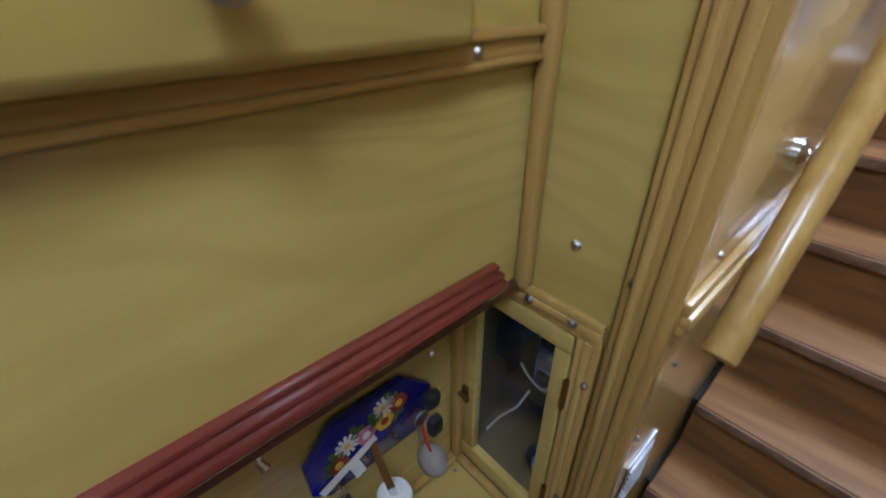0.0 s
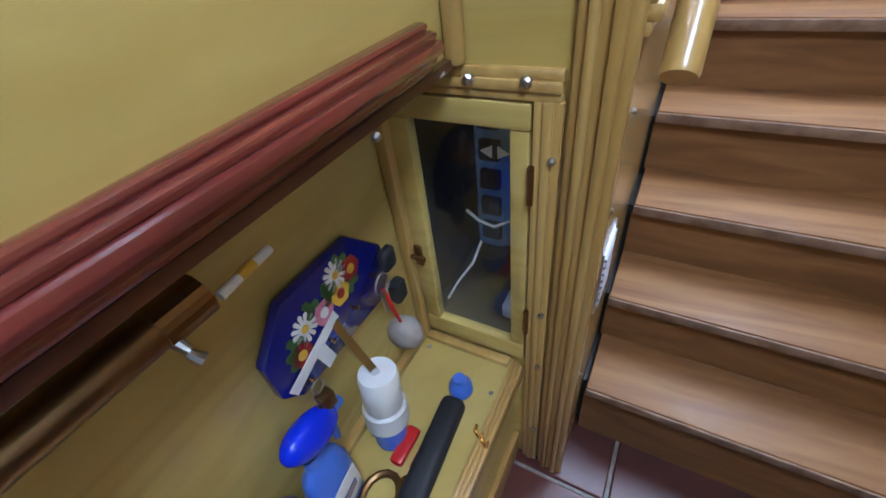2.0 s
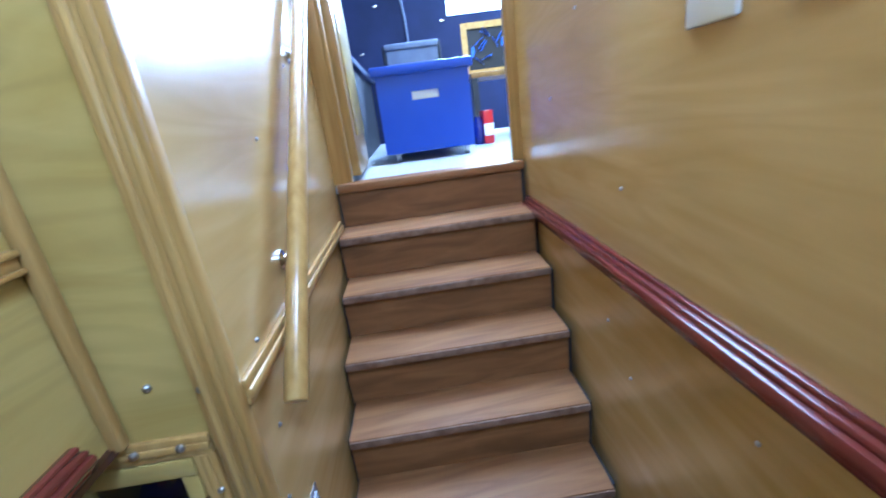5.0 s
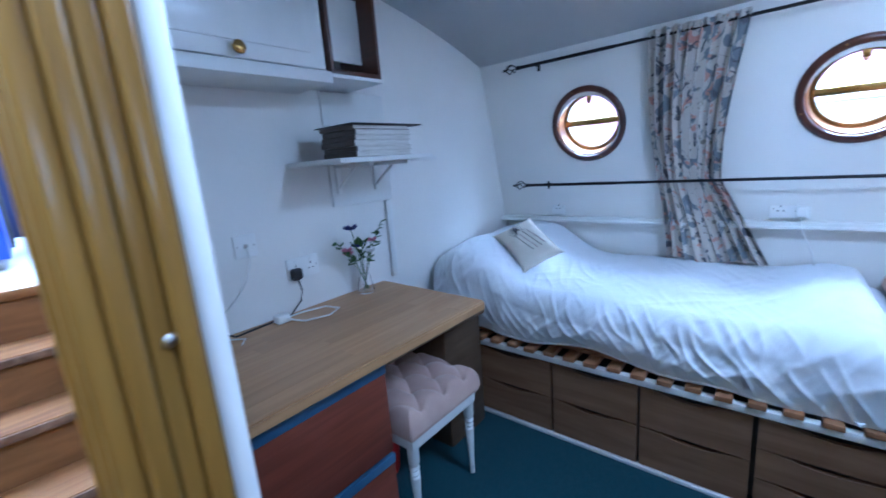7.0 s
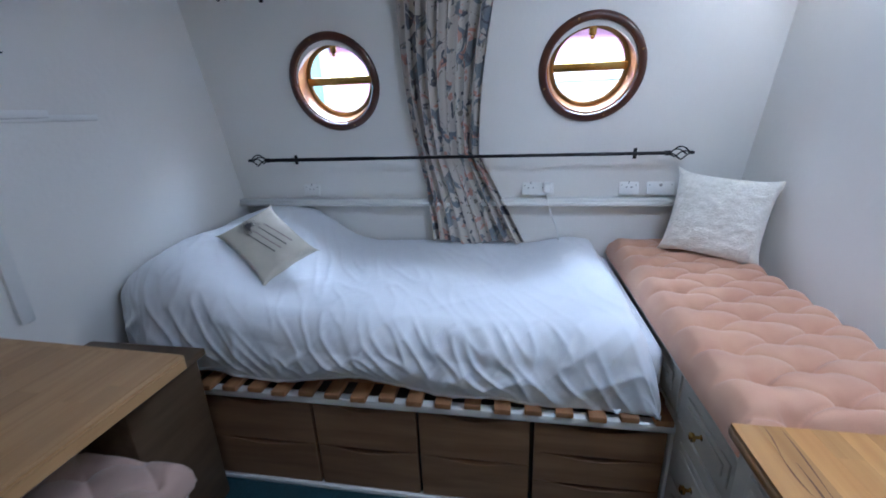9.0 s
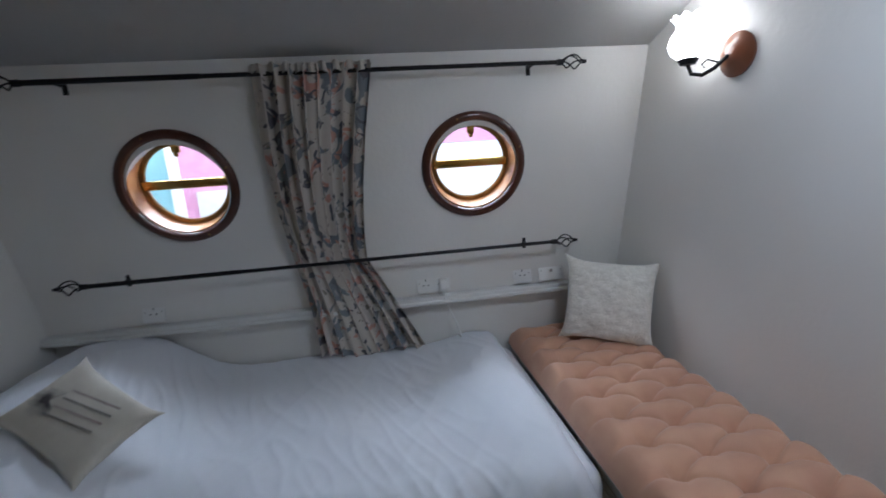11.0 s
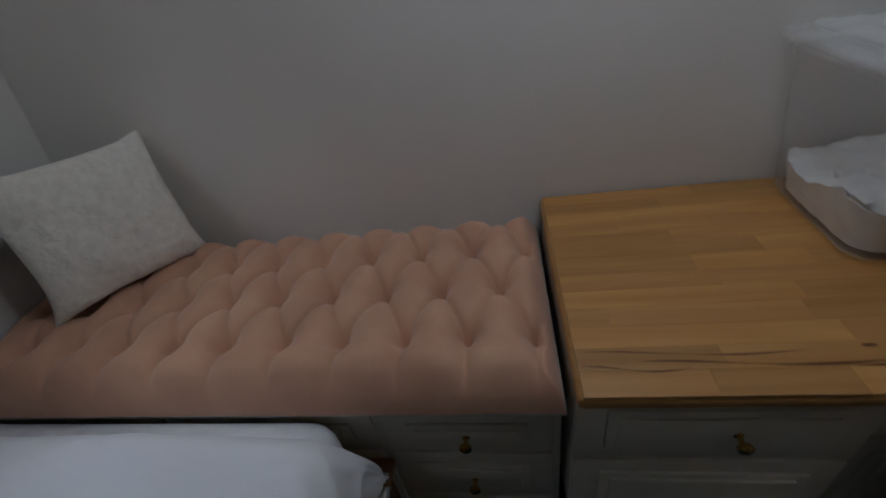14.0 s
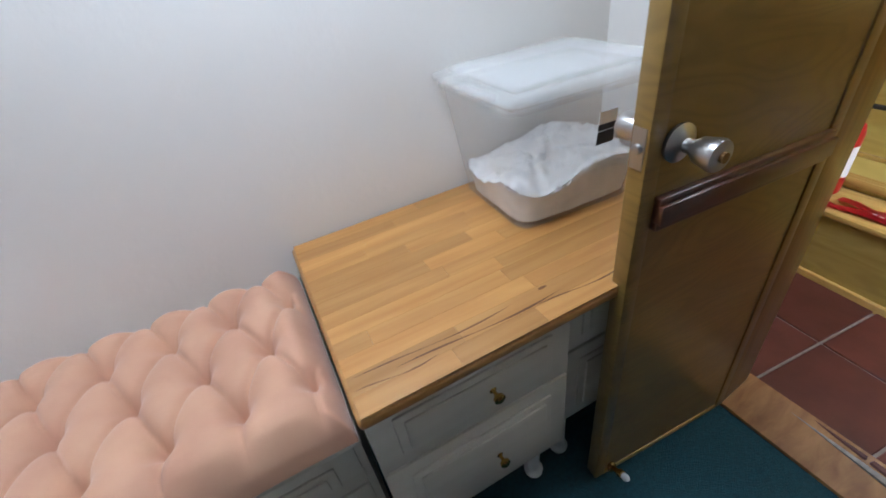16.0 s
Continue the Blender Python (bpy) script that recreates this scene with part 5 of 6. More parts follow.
# ---- cupboards, shelf, boards over the desk ----
cup = thing("wall_cupboard", (0.65, 0.73, 1.6), "pale painted wall cupboard with a brass knob", "cupboard")
part("body", box(PX + 0.012, 1.034, 0.632, DY - 0.002, 1.655, 1.99), WHITE, cup)
part("pelmet", box(PX + 0.012, 1.040, 0.606, DY - 0.002, 1.615, 1.655, 0.003), WHITE, cup)
cd = part("door", box(PX + 0.02, 1.018, 0.612, 0.632, 1.660, 1.985, 0.003), WHITE, cup)
part("door_moulding", box(PX + 0.07, 0.965, 0.608, 0.614, 1.708, 1.93, 0.003), WHITE, cd)
part("knob", turn([(0, 0), (0.008, 0), (0.008, 0.008), (0.018, 0.014), (0.020, 0.022), (0.012, 0.028), (0, 0.028)], 20, Matrix.Translation((0.704, 0.610, 1.685)) @ Matrix.Rotation(radians(90), 4, "X")), BRASS, cd)
ob_ = thing("open_locker", (1.16, 0.73, 1.65), "open dark-framed locker with a white inner panel", "locker")
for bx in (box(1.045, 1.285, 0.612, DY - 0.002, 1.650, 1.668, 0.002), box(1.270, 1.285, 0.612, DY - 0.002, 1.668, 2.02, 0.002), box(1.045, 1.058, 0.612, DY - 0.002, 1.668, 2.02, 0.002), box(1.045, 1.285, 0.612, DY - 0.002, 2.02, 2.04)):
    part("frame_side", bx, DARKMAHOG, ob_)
part("inner_panel", box(1.06, 1.268, 0.70, 0.712, 1.72, 1.96, 0.002), WHITE, ob_)
part("sill", box(1.042, 1.290, 0.606, DY - 0.002, 1.636, 1.650, 0.002), WHITE, ob_)
board = thing("backing_board", (1.3, DY, 1.4), "white painted backing board behind the album shelf", "board")
part("upper", box(1.138, 1.488, DY - 0.016, DY - 0.001, 1.15, 1.634, 0.003), WHITE, board)
part("batten", box(1.440, 1.478, DY - 0.018, DY - 0.001, 0.755, 1.145, 0.003), WHITE, board)
sf = thing("album_shelf", (1.2, 0.67, 1.34), "white painted shelf on two brackets", "shelf")
part("board", box(0.945, 1.432, 0.497, DY - 0.017, 1.330, 1.348, 0.003), WHITE, sf)
part("wall_rail", box(0.945, 1.86, DY - 0.016, DY - 0.001, 1.326, 1.346, 0.003), WHITE, sf)
for bx_ in (1.16, 1.375):
    br = part("bracket", box(bx_, bx_ + 0.022, DY - 0.030, DY - 0.016, 1.205, 1.330, 0.003), PLASTIC, sf)
    part("bracket_arm", box(bx_, bx_ + 0.022, 0.60, DY - 0.016, 1.314, 1.330, 0.003), PLASTIC, br)
    part("bracket_brace", tube([(bx_ + 0.011, DY - 0.025, 1.23), (bx_ + 0.011, 0.70, 1.318)], 0.007), PLASTIC, br)
z = 1.350
for k in range(6):
    h = (0.020, 0.017, 0.021, 0.018, 0.019, 0.016)[k]
    al = thing("photo_album", (1.2, 0.66, z), "thick photo album with dark cover and pale page edges", "album", "stack of albums")
    o = 0.006 * math.sin(k * 2.1)
    part("page_block", box(1.045 + o, 1.325 + o, 0.528, 0.715, z + 0.002, z + h - 0.002), PAPER, al)
    part("spine", box(1.036 + o, 1.046 + o, 0.524, 0.72, z, z + h, 0.003), ALBUM, al)
    for zz in (z, z + h - 0.002):
        part("cover", box(1.046 + o, 1.330 + o, 0.524, 0.72, zz, zz + 0.0019), ALBUM if k == 5 else PAPER, al)
    z += h + 0.0005
tp = thing("folder", (1.2, 0.66, z), "dark folder lying on the album stack", "folder")
part("sheet_cover", box(1.02, 1.385, 0.505, 0.735, z, z + 0.004, 0.0015), BLACK, tp)

# ---- vase, table lamp ----
vm = Matrix.Translation((1.21, 0.775, 0.7505))
vase = thing("flower_vase", (1.21, 0.775, 0.75), "small clear glass vase with garden flowers", "vase")
part("glass", turn([(0, 0), (0.036, 0), (0.040, 0.006), (0.034, 0.045), (0.022, 0.085), (0.019, 0.10), (0.024, 0.118), (0.0225, 0.118), (0.0175, 0.10), (0.020, 0.085), (0.032, 0.045), (0.037, 0.009), (0, 0.007)], 24, vm), GLASS, vase)
rf = random.Random(11)
stems = [(-0.13, 0.03, 0.26, "leaf"), (-0.085, -0.03, 0.31, "blue"), (-0.02, 0.02, 0.22, "blue"), (0.03, -0.02, 0.24, "pink"), (0.09, 0.0, 0.27, "leaf"), (0.135, 0.02, 0.31, "leaf"),
         (-0.06, 0.04, 0.19, "pink"), (-0.11, -0.02, 0.22, "pink"), (0.0, -0.04, 0.20, "white"), (-0.05, -0.05, 0.25, "leaf")]


def leaf(p, d, L, w):
    d = Vector(d).normalized()
    s = d.cross(Vector((0.2, 0.3, 0.9))).normalized()
    n_ = d.cross(s) * 0.2
    return sheet(4, 2, lambda u, v: Vector(p) + d * L * u + s * (v - 0.5) * w * math.sin(math.pi * min(0.97, u + 0.04)) + n_ * w * abs(v - 0.5) * 2)


for sx, sy, sz, kind in stems:
    base, tip = Vector((1.21 - sx * 0.12, 0.775 - sy * 0.2, 0.765)), Vector((1.21 + sx, 0.775 + sy - 0.02, 0.75 + sz))
    mid = base.lerp(tip, 0.5) + Vector((0, 0, 0.03))
    sp = part("stem", tube([base, base.lerp(mid, 0.5), mid, mid.lerp(tip, 0.5) + Vector((0, 0, 0.008)), tip], 0.0016, 6), LEAF, vase)
    b = bmesh.new()
    for q in range(7 if kind == "leaf" else 3):
        pp = mid.lerp(tip, 0.25 + 0.75 * q / 6)
        join(b, leaf(pp, (rf.uniform(-1, 1), rf.uniform(-1, 0.4), rf.uniform(-0.3, 0.8)), rf.uniform(0.026, 0.042), 0.024))
    part("leaves", b, LEAF, sp)
    if kind != "leaf":
        b = bmesh.new()
        for q in range(14):
            a = q * 2.4
            up = 0.25 + 0.6 * (q / 14)
            join(b, leaf(tip, (math.cos(a), math.sin(a), up), 0.032 if kind == "blue" else 0.024, 0.022))
        part("bloom", b, {"blue": FLOWERBLUE, "pink": FLOWERPINK, "white": FLOWERWHITE}[kind], sp)

tl = thing("table_lamp", (0.47, 0.77, 0.75), "cream ceramic table lamp with a pale cloth shade", "lamp")
lm = Matrix.Translation((0.445, 0.745, 0.7505))
part("base", turn([(0, 0), (0.055, 0), (0.058, 0.008), (0.046, 0.016), (0.062, 0.045), (0.066, 0.075), (0.055, 0.105), (0.030, 0.125), (0.018, 0.135), (0.018, 0.15), (0, 0.15)], 28, lm), CERAMIC, tl)
part("shade", turn([(0.125, 0.135), (0.085, 0.285), (0.083, 0.285), (0.123, 0.135), (0.125, 0.135)], 36, lm), SHADEMAT, tl)
part("stem", tube([lm @ Vector((0, 0, 0.15)), lm @ Vector((0, 0, 0.24))], 0.008), BRASS, tl)

# ---- hall clutter ----
CLUT = ROT @ Matrix.Translation((-0.06, 0.09, HF))
XF = CLUT
SX, PY, RX = -0.43, -0.045, -0.715
plq = thing("key_plaque", (RX, -0.29, 0.67), "blue octagonal key plaque with painted roses and daisies", "key rack")
pm = Matrix.Translation((RX + 0.008, -0.277, 0.605)) @ Matrix.Rotation(radians(90), 4, "Z") @ Matrix.Diagonal((0.82, 1, 0.90, 1))
oct_ = [(-0.128, -0.042), (-0.128, 0.020), (-0.070, 0.075), (0.070, 0.075), (0.128, 0.020), (0.128, -0.042), (0.10, -0.072), (-0.10, -0.072)]
b = prism(oct_, -0.014, None, 0.003)
b.transform(pm)
part("board", b, COBALT, plq)


def ppart(name, b, material, lab="", parent=None):
    b.transform(pm)
    return part(name, b, material, parent or plq, lab)


def petals(cx, cz, n_, r, w):
    out = []
    for k in range(n_):
        a = k * math.tau / n_
        for da, f in ((-math.pi / n_, 0.42), (-w, 1.0), (0, 1.12), (w, 1.0)):
            out.append((cx + f * r * math.cos(a + da), cz + f * r * math.sin(a + da)))
    return prism(out, -0.001, Matrix.Translation((0, -0.0142, 0)))


def disc(cx, cz, r, y=-0.0152):
    return turn([(0, 0.0008), (r, 0.0005), (r, 0)], 12, Matrix.Translation((cx, y, cz)) @ Matrix.Rotation(radians(90), 4, "X"))


for cx, cz in ((-0.055, 0.018), (0.022, 0.046)):
    d = ppart("daisy", petals(cx, cz, 12, 0.021, 0.16), FLOWERWHITE)
    ppart("daisy_eye", disc(cx, cz, 0.0065), YELLOW, "", d)
for cx, cz, mm in ((-0.018, 0.012, FLOWERPINK), (0.020, 0.014, YELLOW), (0.052, 0.034, ROSERED), (-0.075, -0.012, ROSERED)):
    d = ppart("rose", petals(cx, cz, 6, 0.018, 0.5), mm)
    ppart("rose_heart", disc(cx, cz, 0.008), ROSERED if mm is YELLOW else FLOWERWHITE if mm is FLOWERPINK else YELLOW, "", d)
for cx, cz in ((-0.035, 0.036), (0.002, 0.036), (0.045, 0.012), (-0.078, 0.010), (0.0, 0.028), (0.036, 0.058), (-0.088, -0.008)):
    ppart("leaf_mark", petals(cx, cz, 3, 0.015, 0.45), LEAF)
ppart("tape_strip", prism([(-0.118, -0.038), (-0.005, 0.004), (0.0, -0.012), (-0.110, -0.055)], -0.0008, Matrix.Translation((0, -0.0165, 0))), WHITE, "white masking tape")
ppart("tape_strip", prism([(-0.062, -0.028), (-0.042, -0.020), (-0.030, -0.064), (-0.050, -0.070)], -0.0008, Matrix.Translation((0, -0.0168, 0))), WHITE, "white masking tape")
for cx, cz in ((-0.085, -0.05), (-0.03, -0.03), (0.03, -0.022), (0.085, -0.006)):
    b = tube([(cx, -0.014, cz), (cx, -0.024, cz - 0.002), (cx, -0.028, cz + 0.006)], 0.002, 6)
    ppart("hook", b, BRASS)
ky = thing("key_bunch", (RX + 0.03, -0.36, 0.58), "bunch of brass padlock keys hanging from the plaque", "keys")
ppart("ring", tube([(-0.085 + 0.011 * math.cos(a), -0.026, -0.062 + 0.011 * math.sin(a)) for a in [k * math.tau / 14 for k in range(14)]], 0.0012, 6, True), SATIN, "", ky)
ppart("padlock", box(-0.098, -0.074, -0.038, -0.022, -0.104, -0.074, 0.003), DULLBRASS, "", ky)
ppart("key", box(-0.080, -0.072, -0.032, -0.030, -0.122, -0.075, 0.0006), SATIN, "", ky)
ppart("key", box(-0.104, -0.096, -0.034, -0.032, -0.116, -0.078, 0.0006), DULLBRASS, "", ky)
kb = thing("key_bunch", (RX + 0.03, -0.2, 0.62), "keys with a black leather fob and steel ring", "keys")
ppart("ring", tube([(0.088 + 0.018 * math.cos(a), -0.03, -0.022 + 0.018 * math.sin(a)) for a in [k * math.tau / 18 for k in range(18)]], 0.0015, 6, True), SATIN, "", kb)
ppart("fob", box(0.095, 0.130, -0.040, -0.022, -0.010, 0.030, 0.012, 3), BLACK, "", kb)
ppart("fob", box(0.098, 0.128, -0.044, -0.026, -0.075, -0.035, 0.006, 2), BLACK, "", kb)
ppart("key", box(0.075, 0.083, -0.034, -0.031, -0.075, -0.030, 0.001), SATIN, "", kb)
cf = thing("cork_float", (RX + 0.04, -0.18, 0.5), "grey cork ball float on a red cord", "key float")
ppart("cord", tube([(0.088, -0.028, -0.035), (0.090, -0.034, -0.075), (0.098, -0.036, -0.115)], 0.003, 6), RED, "", cf)
ppart("float_ball", ball(0.030, Matrix.Translation((0.103, -0.036, -0.148))), STONE, "", cf)
fo = thing("float_bottle", (-0.66, -0.30, 0.35), "white plastic bottle float on a steel strap", "bottle")
fm = Matrix.Translation((-0.658, -0.295, 0.3405)) @ Matrix.Rotation(radians(-6), 4, "X") @ Matrix.Diagonal((0.78, 0.78, 0.86, 1))
for nm, prof, mm in (("lower", [(0, 0), (0.030, 0), (0.032, 0.01), (0.032, 0.085), (0.028, 0.09)], PALEBLUE), ("wrap", [(0.034, 0.055), (0.042, 0.062), (0.041, 0.10), (0.033, 0.108), (0.034, 0.055)], WHITE),
                     ("upper", [(0.031, 0.10), (0.036, 0.106), (0.036, 0.175), (0.033, 0.182), (0.012, 0.184), (0, 0.178)], PLASTIC)):
    part(nm, turn(prof, 22, fm), mm, fo)
part("strap", tube([fm @ Vector((0, 0, 0.17)), (-0.69, -0.285, 0.575), (-0.705, -0.285, 0.625), (-0.715, -0.285, 0.645)], [0.008, 0.008, 0.006, 0.003], 4), CHROME, fo)
part("ring", tube([(-0.713 + 0.002 * math.sin(a), -0.285 + 0.014 * math.cos(a), 0.648 + 0.014 * math.sin(a)) for a in [k * math.tau / 14 for k in range(14)]], 0.0014, 6, True), SATIN, fo)


def spray(x, y, rot, body_m, head_m, label):
    global XF
    XF = None
    t = thing("spray_bottle", (0, 0, 0), label, "spray bottle")
    def lobe(u, v):
        a = u * math.tau
        prof = ((0.001, 0.0), (0.036, 0.002), (0.038, 0.03), (0.038, 0.10), (0.030, 0.135), (0.016, 0.155), (0.014, 0.175))
        k = min(int(v * 6), 5)
        f = v * 6 - k
        r = prof[k][0] * (1 - f) + prof[k + 1][0] * f
        zz = prof[k][1] * (1 - f) + prof[k + 1][1] * f
        return (r * 1.25 * math.cos(a), r * 0.75 * math.sin(a), zz)
    part("bottle", sheet(28, 24, lobe), body_m, t)
    part("spray_head", ball(0.05, Matrix.Translation((0.016, 0, 0.205)) @ Matrix.Rotation(radians(24), 4, "Y") @ Matrix.Diagonal((1.15, 0.52, 0.62, 1)), 20, 14), head_m, t)
    part("nozzle", tube([(0.06, 0, 0.190), (0.085, 0, 0.183)], [0.012, 0.009], 10), PALEBLUE, t)
    part("trigger", tube([(0.045, 0, 0.185), (0.056, 0, 0.16), (0.05, 0, 0.13)], 0.006, 8), PALEBLUE, t)
    part("label", box(-0.03, 0.03, -0.0305, -0.0295, 0.03, 0.10, 0.0003), WHITE, t)
    part("label_mark", box(-0.02, 0.02, -0.0315, -0.0300, 0.05, 0.068), COBALT, t)
    XF = CLUT
    t.matrix_basis = CLUT @ pose(x, y, 0.3405, 0, 0, rot) @ Matrix.Diagonal((0.8, 0.8, 0.84, 1))


spray(-0.672, -0.398, 98, PALEBLUE, SPRAYBLUE, "blue trigger spray bottle standing on the shelf")
pb_ = thing("spray_can", (-0.66, -0.53, 0.34), "purple-topped aerosol can standing on the shelf", "aerosol")
cm = Matrix.Translation((-0.645, -0.468, 0.3405)) @ Matrix.Diagonal((0.85, 0.85, 0.9, 1))
part("can", turn([(0, 0), (0.031, 0), (0.032, 0.006), (0.032, 0.13), (0.026, 0.14)], 22, cm), PALEBLUE, pb_)
part("cap", turn([(0.033, 0.128), (0.034, 0.135), (0.032, 0.175), (0.022, 0.195), (0, 0.198)], 22, cm), PURPLE, pb_)
part("button", turn([(0, 0.201), (0.010, 0.200), (0.012, 0.192)], 12, cm @ Matrix.Translation((0.008, 0, 0))), PLASTIC, pb_)
dome = solid("round_bowl", turn([(0, 0.11), (0.03, 0.105), (0.055, 0.085), (0.066, 0.05), (0.06, 0.0), (0, 0.0)], 28, Matrix.Translation((-0.645, -0.585, 0.3405))), SATIN, "dark steel domed bowl on the shelf", "bowl")
sc_ = thing("spectacle_case", (-0.55, -0.28, 0.34), "black leather spectacle case on the shelf", "case")
b = box(-0.020, 0.020, -0.085, 0.085, 0, 0.030, 0.013, 3)
b.transform(Matrix.Translation((-0.585, -0.290, 0.3405)) @ Matrix.Rotation(radians(4), 4, "Z"))
part("shell", b, BLACK, sc_)
tg = thing("brass_torch", (-0.6, -0.3, 0.35), "slim brass and steel tool with a ball end", "tool")
part("shaft", tube([(-0.600, -0.20, 0.352), (-0.598, -0.33, 0.350)], 0.005, 10), SATIN, tg)
part("collar", tube([(-0.5985, -0.305, 0.3505), (-0.598, -0.325, 0.3505)], [0.009, 0.009], 12), BRASS, tg)
part("ball_end", ball(0.011, Matrix.Translation((-0.598, -0.345, 0.352))), BRASS, tg)
solid("glass_bulb", turn([(0, 0), (0.014, 0), (0.020, 0.012), (0.019, 0.026), (0.010, 0.036), (0.010, 0.045), (0, 0.046)], 18, Matrix.Translation((-0.592, -0.185, 0.3405))), PALEBLUE, "pale blue glass stopper on the shelf", "stopper")
solid("red_penknife", box(-0.640, -0.618, -0.33, -0.27, 0.3405, 0.356, 0.006, 2), RED, "red penknife on the shelf", "penknife")
solid("horseshoe", tube([(-0.625 + 0.026 * math.cos(a), -0.375 + 0.032 * math.sin(a), 0.346) for a in [radians(-50 + 26 * k) for k in range(11)]], 0.006, 8), DULLBRASS, "small tarnished horseshoe on the shelf", "horseshoe")
hk = thing("brass_hook", (-0.535, -0.24, 0.34), "small brass double hook lying on the shelf", "hook")
part("bar", tube([(-0.545, -0.235, 0.345), (-0.520, -0.250, 0.345)], 0.003, 8), BRASS, hk)
for q in ((-0.545, -0.235), (-0.532, -0.243), (-0.520, -0.250)):
    part("prong", tube([(q[0], q[1], 0.345), (q[0] + 0.003, q[1] + 0.002, 0.360)], 0.0028, 8), BRASS, hk)

XF = CLUT @ Matrix.Translation((0.006, 0.008, -0.030))
bt = thing("brass_tube", (-0.68, -0.7, 0.80), "long tarnished brass tube clipped under the dado rail", "tube")
part("barrel", tube([(-0.705, -1.3, 0.770), (-0.705, -0.43, 0.770), (-0.705, -0.405, 0.770)], [0.018, 0.018, 0.0175], 20), DULLBRASS, bt)
part("end_cap", tube([(-0.705, -0.435, 0.770), (-0.705, -0.392, 0.770)], 0.020, 20), DULLBRASS, bt)
ck = part("stopcock", tube([(-0.694, -0.432, 0.760), (-0.683, -0.430, 0.750)], [0.006, 0.004], 10), SATIN, bt)
part("lever", tube([(-0.683, -0.432, 0.750), (-0.675, -0.428, 0.741)], [0.004, 0.006], 8), SATIN, ck)
pn = thing("pen", (-0.69, -0.3, 0.79), "white and yellow marker pen wedged behind the tube", "pen")
part("barrel", tube([(-0.682, -0.390, 0.772), (-0.688, -0.330, 0.772)], 0.0045, 10), PLASTIC, pn)
part("band", tube([(-0.6843, -0.368, 0.772), (-0.6860, -0.350, 0.772)], 0.0048, 10), YELLOW, pn)
dk = thing("thin_cane", (-0.72, -0.2, 0.79), "thin dark cane lying along the recess wall", "cane")
part("cane", tube([(-0.738, -0.42, 0.808), (-0.739, -0.25, 0.808)], 0.0045, 8), GREYBROWN, dk)

XF = ROT
# The shelf box again, set forward here to fit the camera's last view.
hb = thing("shelf_box_far", (-0.55, -1.6, 0), "varnished pine shelf box further along, set forward to fit the view", "locker")
part("top", box(-0.80, -0.375, -3.5, -0.86, 0.325, 0.345, 0.004), PINE_H, hb)
part("front_panel", box(-0.400, -0.385, -3.5, -0.875, 0.0, 0.325), PLY, hb)
part("end_panel", box(-0.59, -0.385, -0.885, -0.872, 0.0, 0.325), PLY, hb)
part("skirting", box(-0.386, -0.370, -3.5, -0.87, 0.0, 0.085, 0.003), PINE_H, hb)
XF = ROT @ Matrix.Translation((0.115, -0.06, 0))
fe = thing("fire_extinguisher", (-0.62, -1.24, 0.34), "red fire extinguisher standing on the hall shelf", "fire extinguisher")
em = Matrix.Translation((-0.625, -1.225, 0.352))
part("cylinder", turn([(0, 0), (0.040, 0), (0.044, 0.008), (0.044, 0.23), (0.036, 0.262), (0.016, 0.28), (0.016, 0.29), (0, 0.29)], 24, em), RED, fe)
part("valve", box(-0.64, -0.61, -1.25, -1.20, 0.64, 0.675, 0.004), BLACK, fe)
part("lever", box(-0.635, -0.615, -1.235, -1.13, 0.676, 0.688, 0.003), BLACK, fe)
part("hose", tube([(-0.60, -1.225, 0.655), (-0.57, -1.20, 0.62), (-0.568, -1.19, 0.52), (-0.572, -1.19, 0.44)], 0.008, 8), BLACK, fe)
lbp = part("label", turn([(0.0446, 0.07), (0.0446, 0.19)], 24, em), PLASTIC, fe)
for k in range(5):
    part("label_bar", box(-0.583, -0.5795, -1.245, -1.205, 0.44 + 0.018 * k, 0.448 + 0.018 * k), RED, lbp)
cl = thing("red_strap", (-0.57, -1.15, 0.345), "folded red webbing on the hall shelf", "strap")
part("webbing", sheet(30, 4, lambda u, v: (-0.56 + 0.035 * v + 0.008 * math.sin(u * 7), -1.33 + u * 0.55, 0.349 + 0.012 * abs(math.sin(u * 9)) * (1 - 0.4 * v)), 0.004), RED, cl)
part("webbing_fold", sheet(20, 4, lambda u, v: (-0.60 + 0.035 * v, -1.15 + u * 0.30, 0.353 + 0.010 * abs(math.sin(u * 6 + 1))), 0.004), RED, cl)
for k in range(4):
    part("mark", box(-0.55 + 0.004 * k, -0.546 + 0.004 * k, -1.03 + 0.022 * k, -1.017 + 0.022 * k, 0.366, 0.367), PLASTIC, cl)

# ---- wheelhouse ----
XF = ROT
SX = -0.487
struct("floor_wheelhouse", join(box(-1.3, 0.48, 0.93, 3.1, LAND - 0.06, LAND), box(0.48, 1.6, 1.12, 3.1, LAND - 0.06, LAND)), PALECARPET, "pale grey carpet in the wheelhouse")
struct("wall_wheelhouse_front", join(box(-1.3, SX, 0.93, 0.97, LAND, 3.0), join(box(HX + 0.045, 0.48, 0.93, 0.97, LAND, 3.0), box(0.44, 1.6, 1.10, 1.14, LAND, 3.0))), PLY, "plywood wheelhouse bulkhead")
struct("wall_canvas_back", join(join(box(-1.3, 0.18, 2.90, 2.93, LAND, 3.0), box(0.18, 1.6, 2.90, 2.93, LAND, 1.895)), box(0.80, 1.6, 2.90, 2.93, 1.895, 3.0)), NAVY, "navy canvas wheelhouse cover with a clear window")
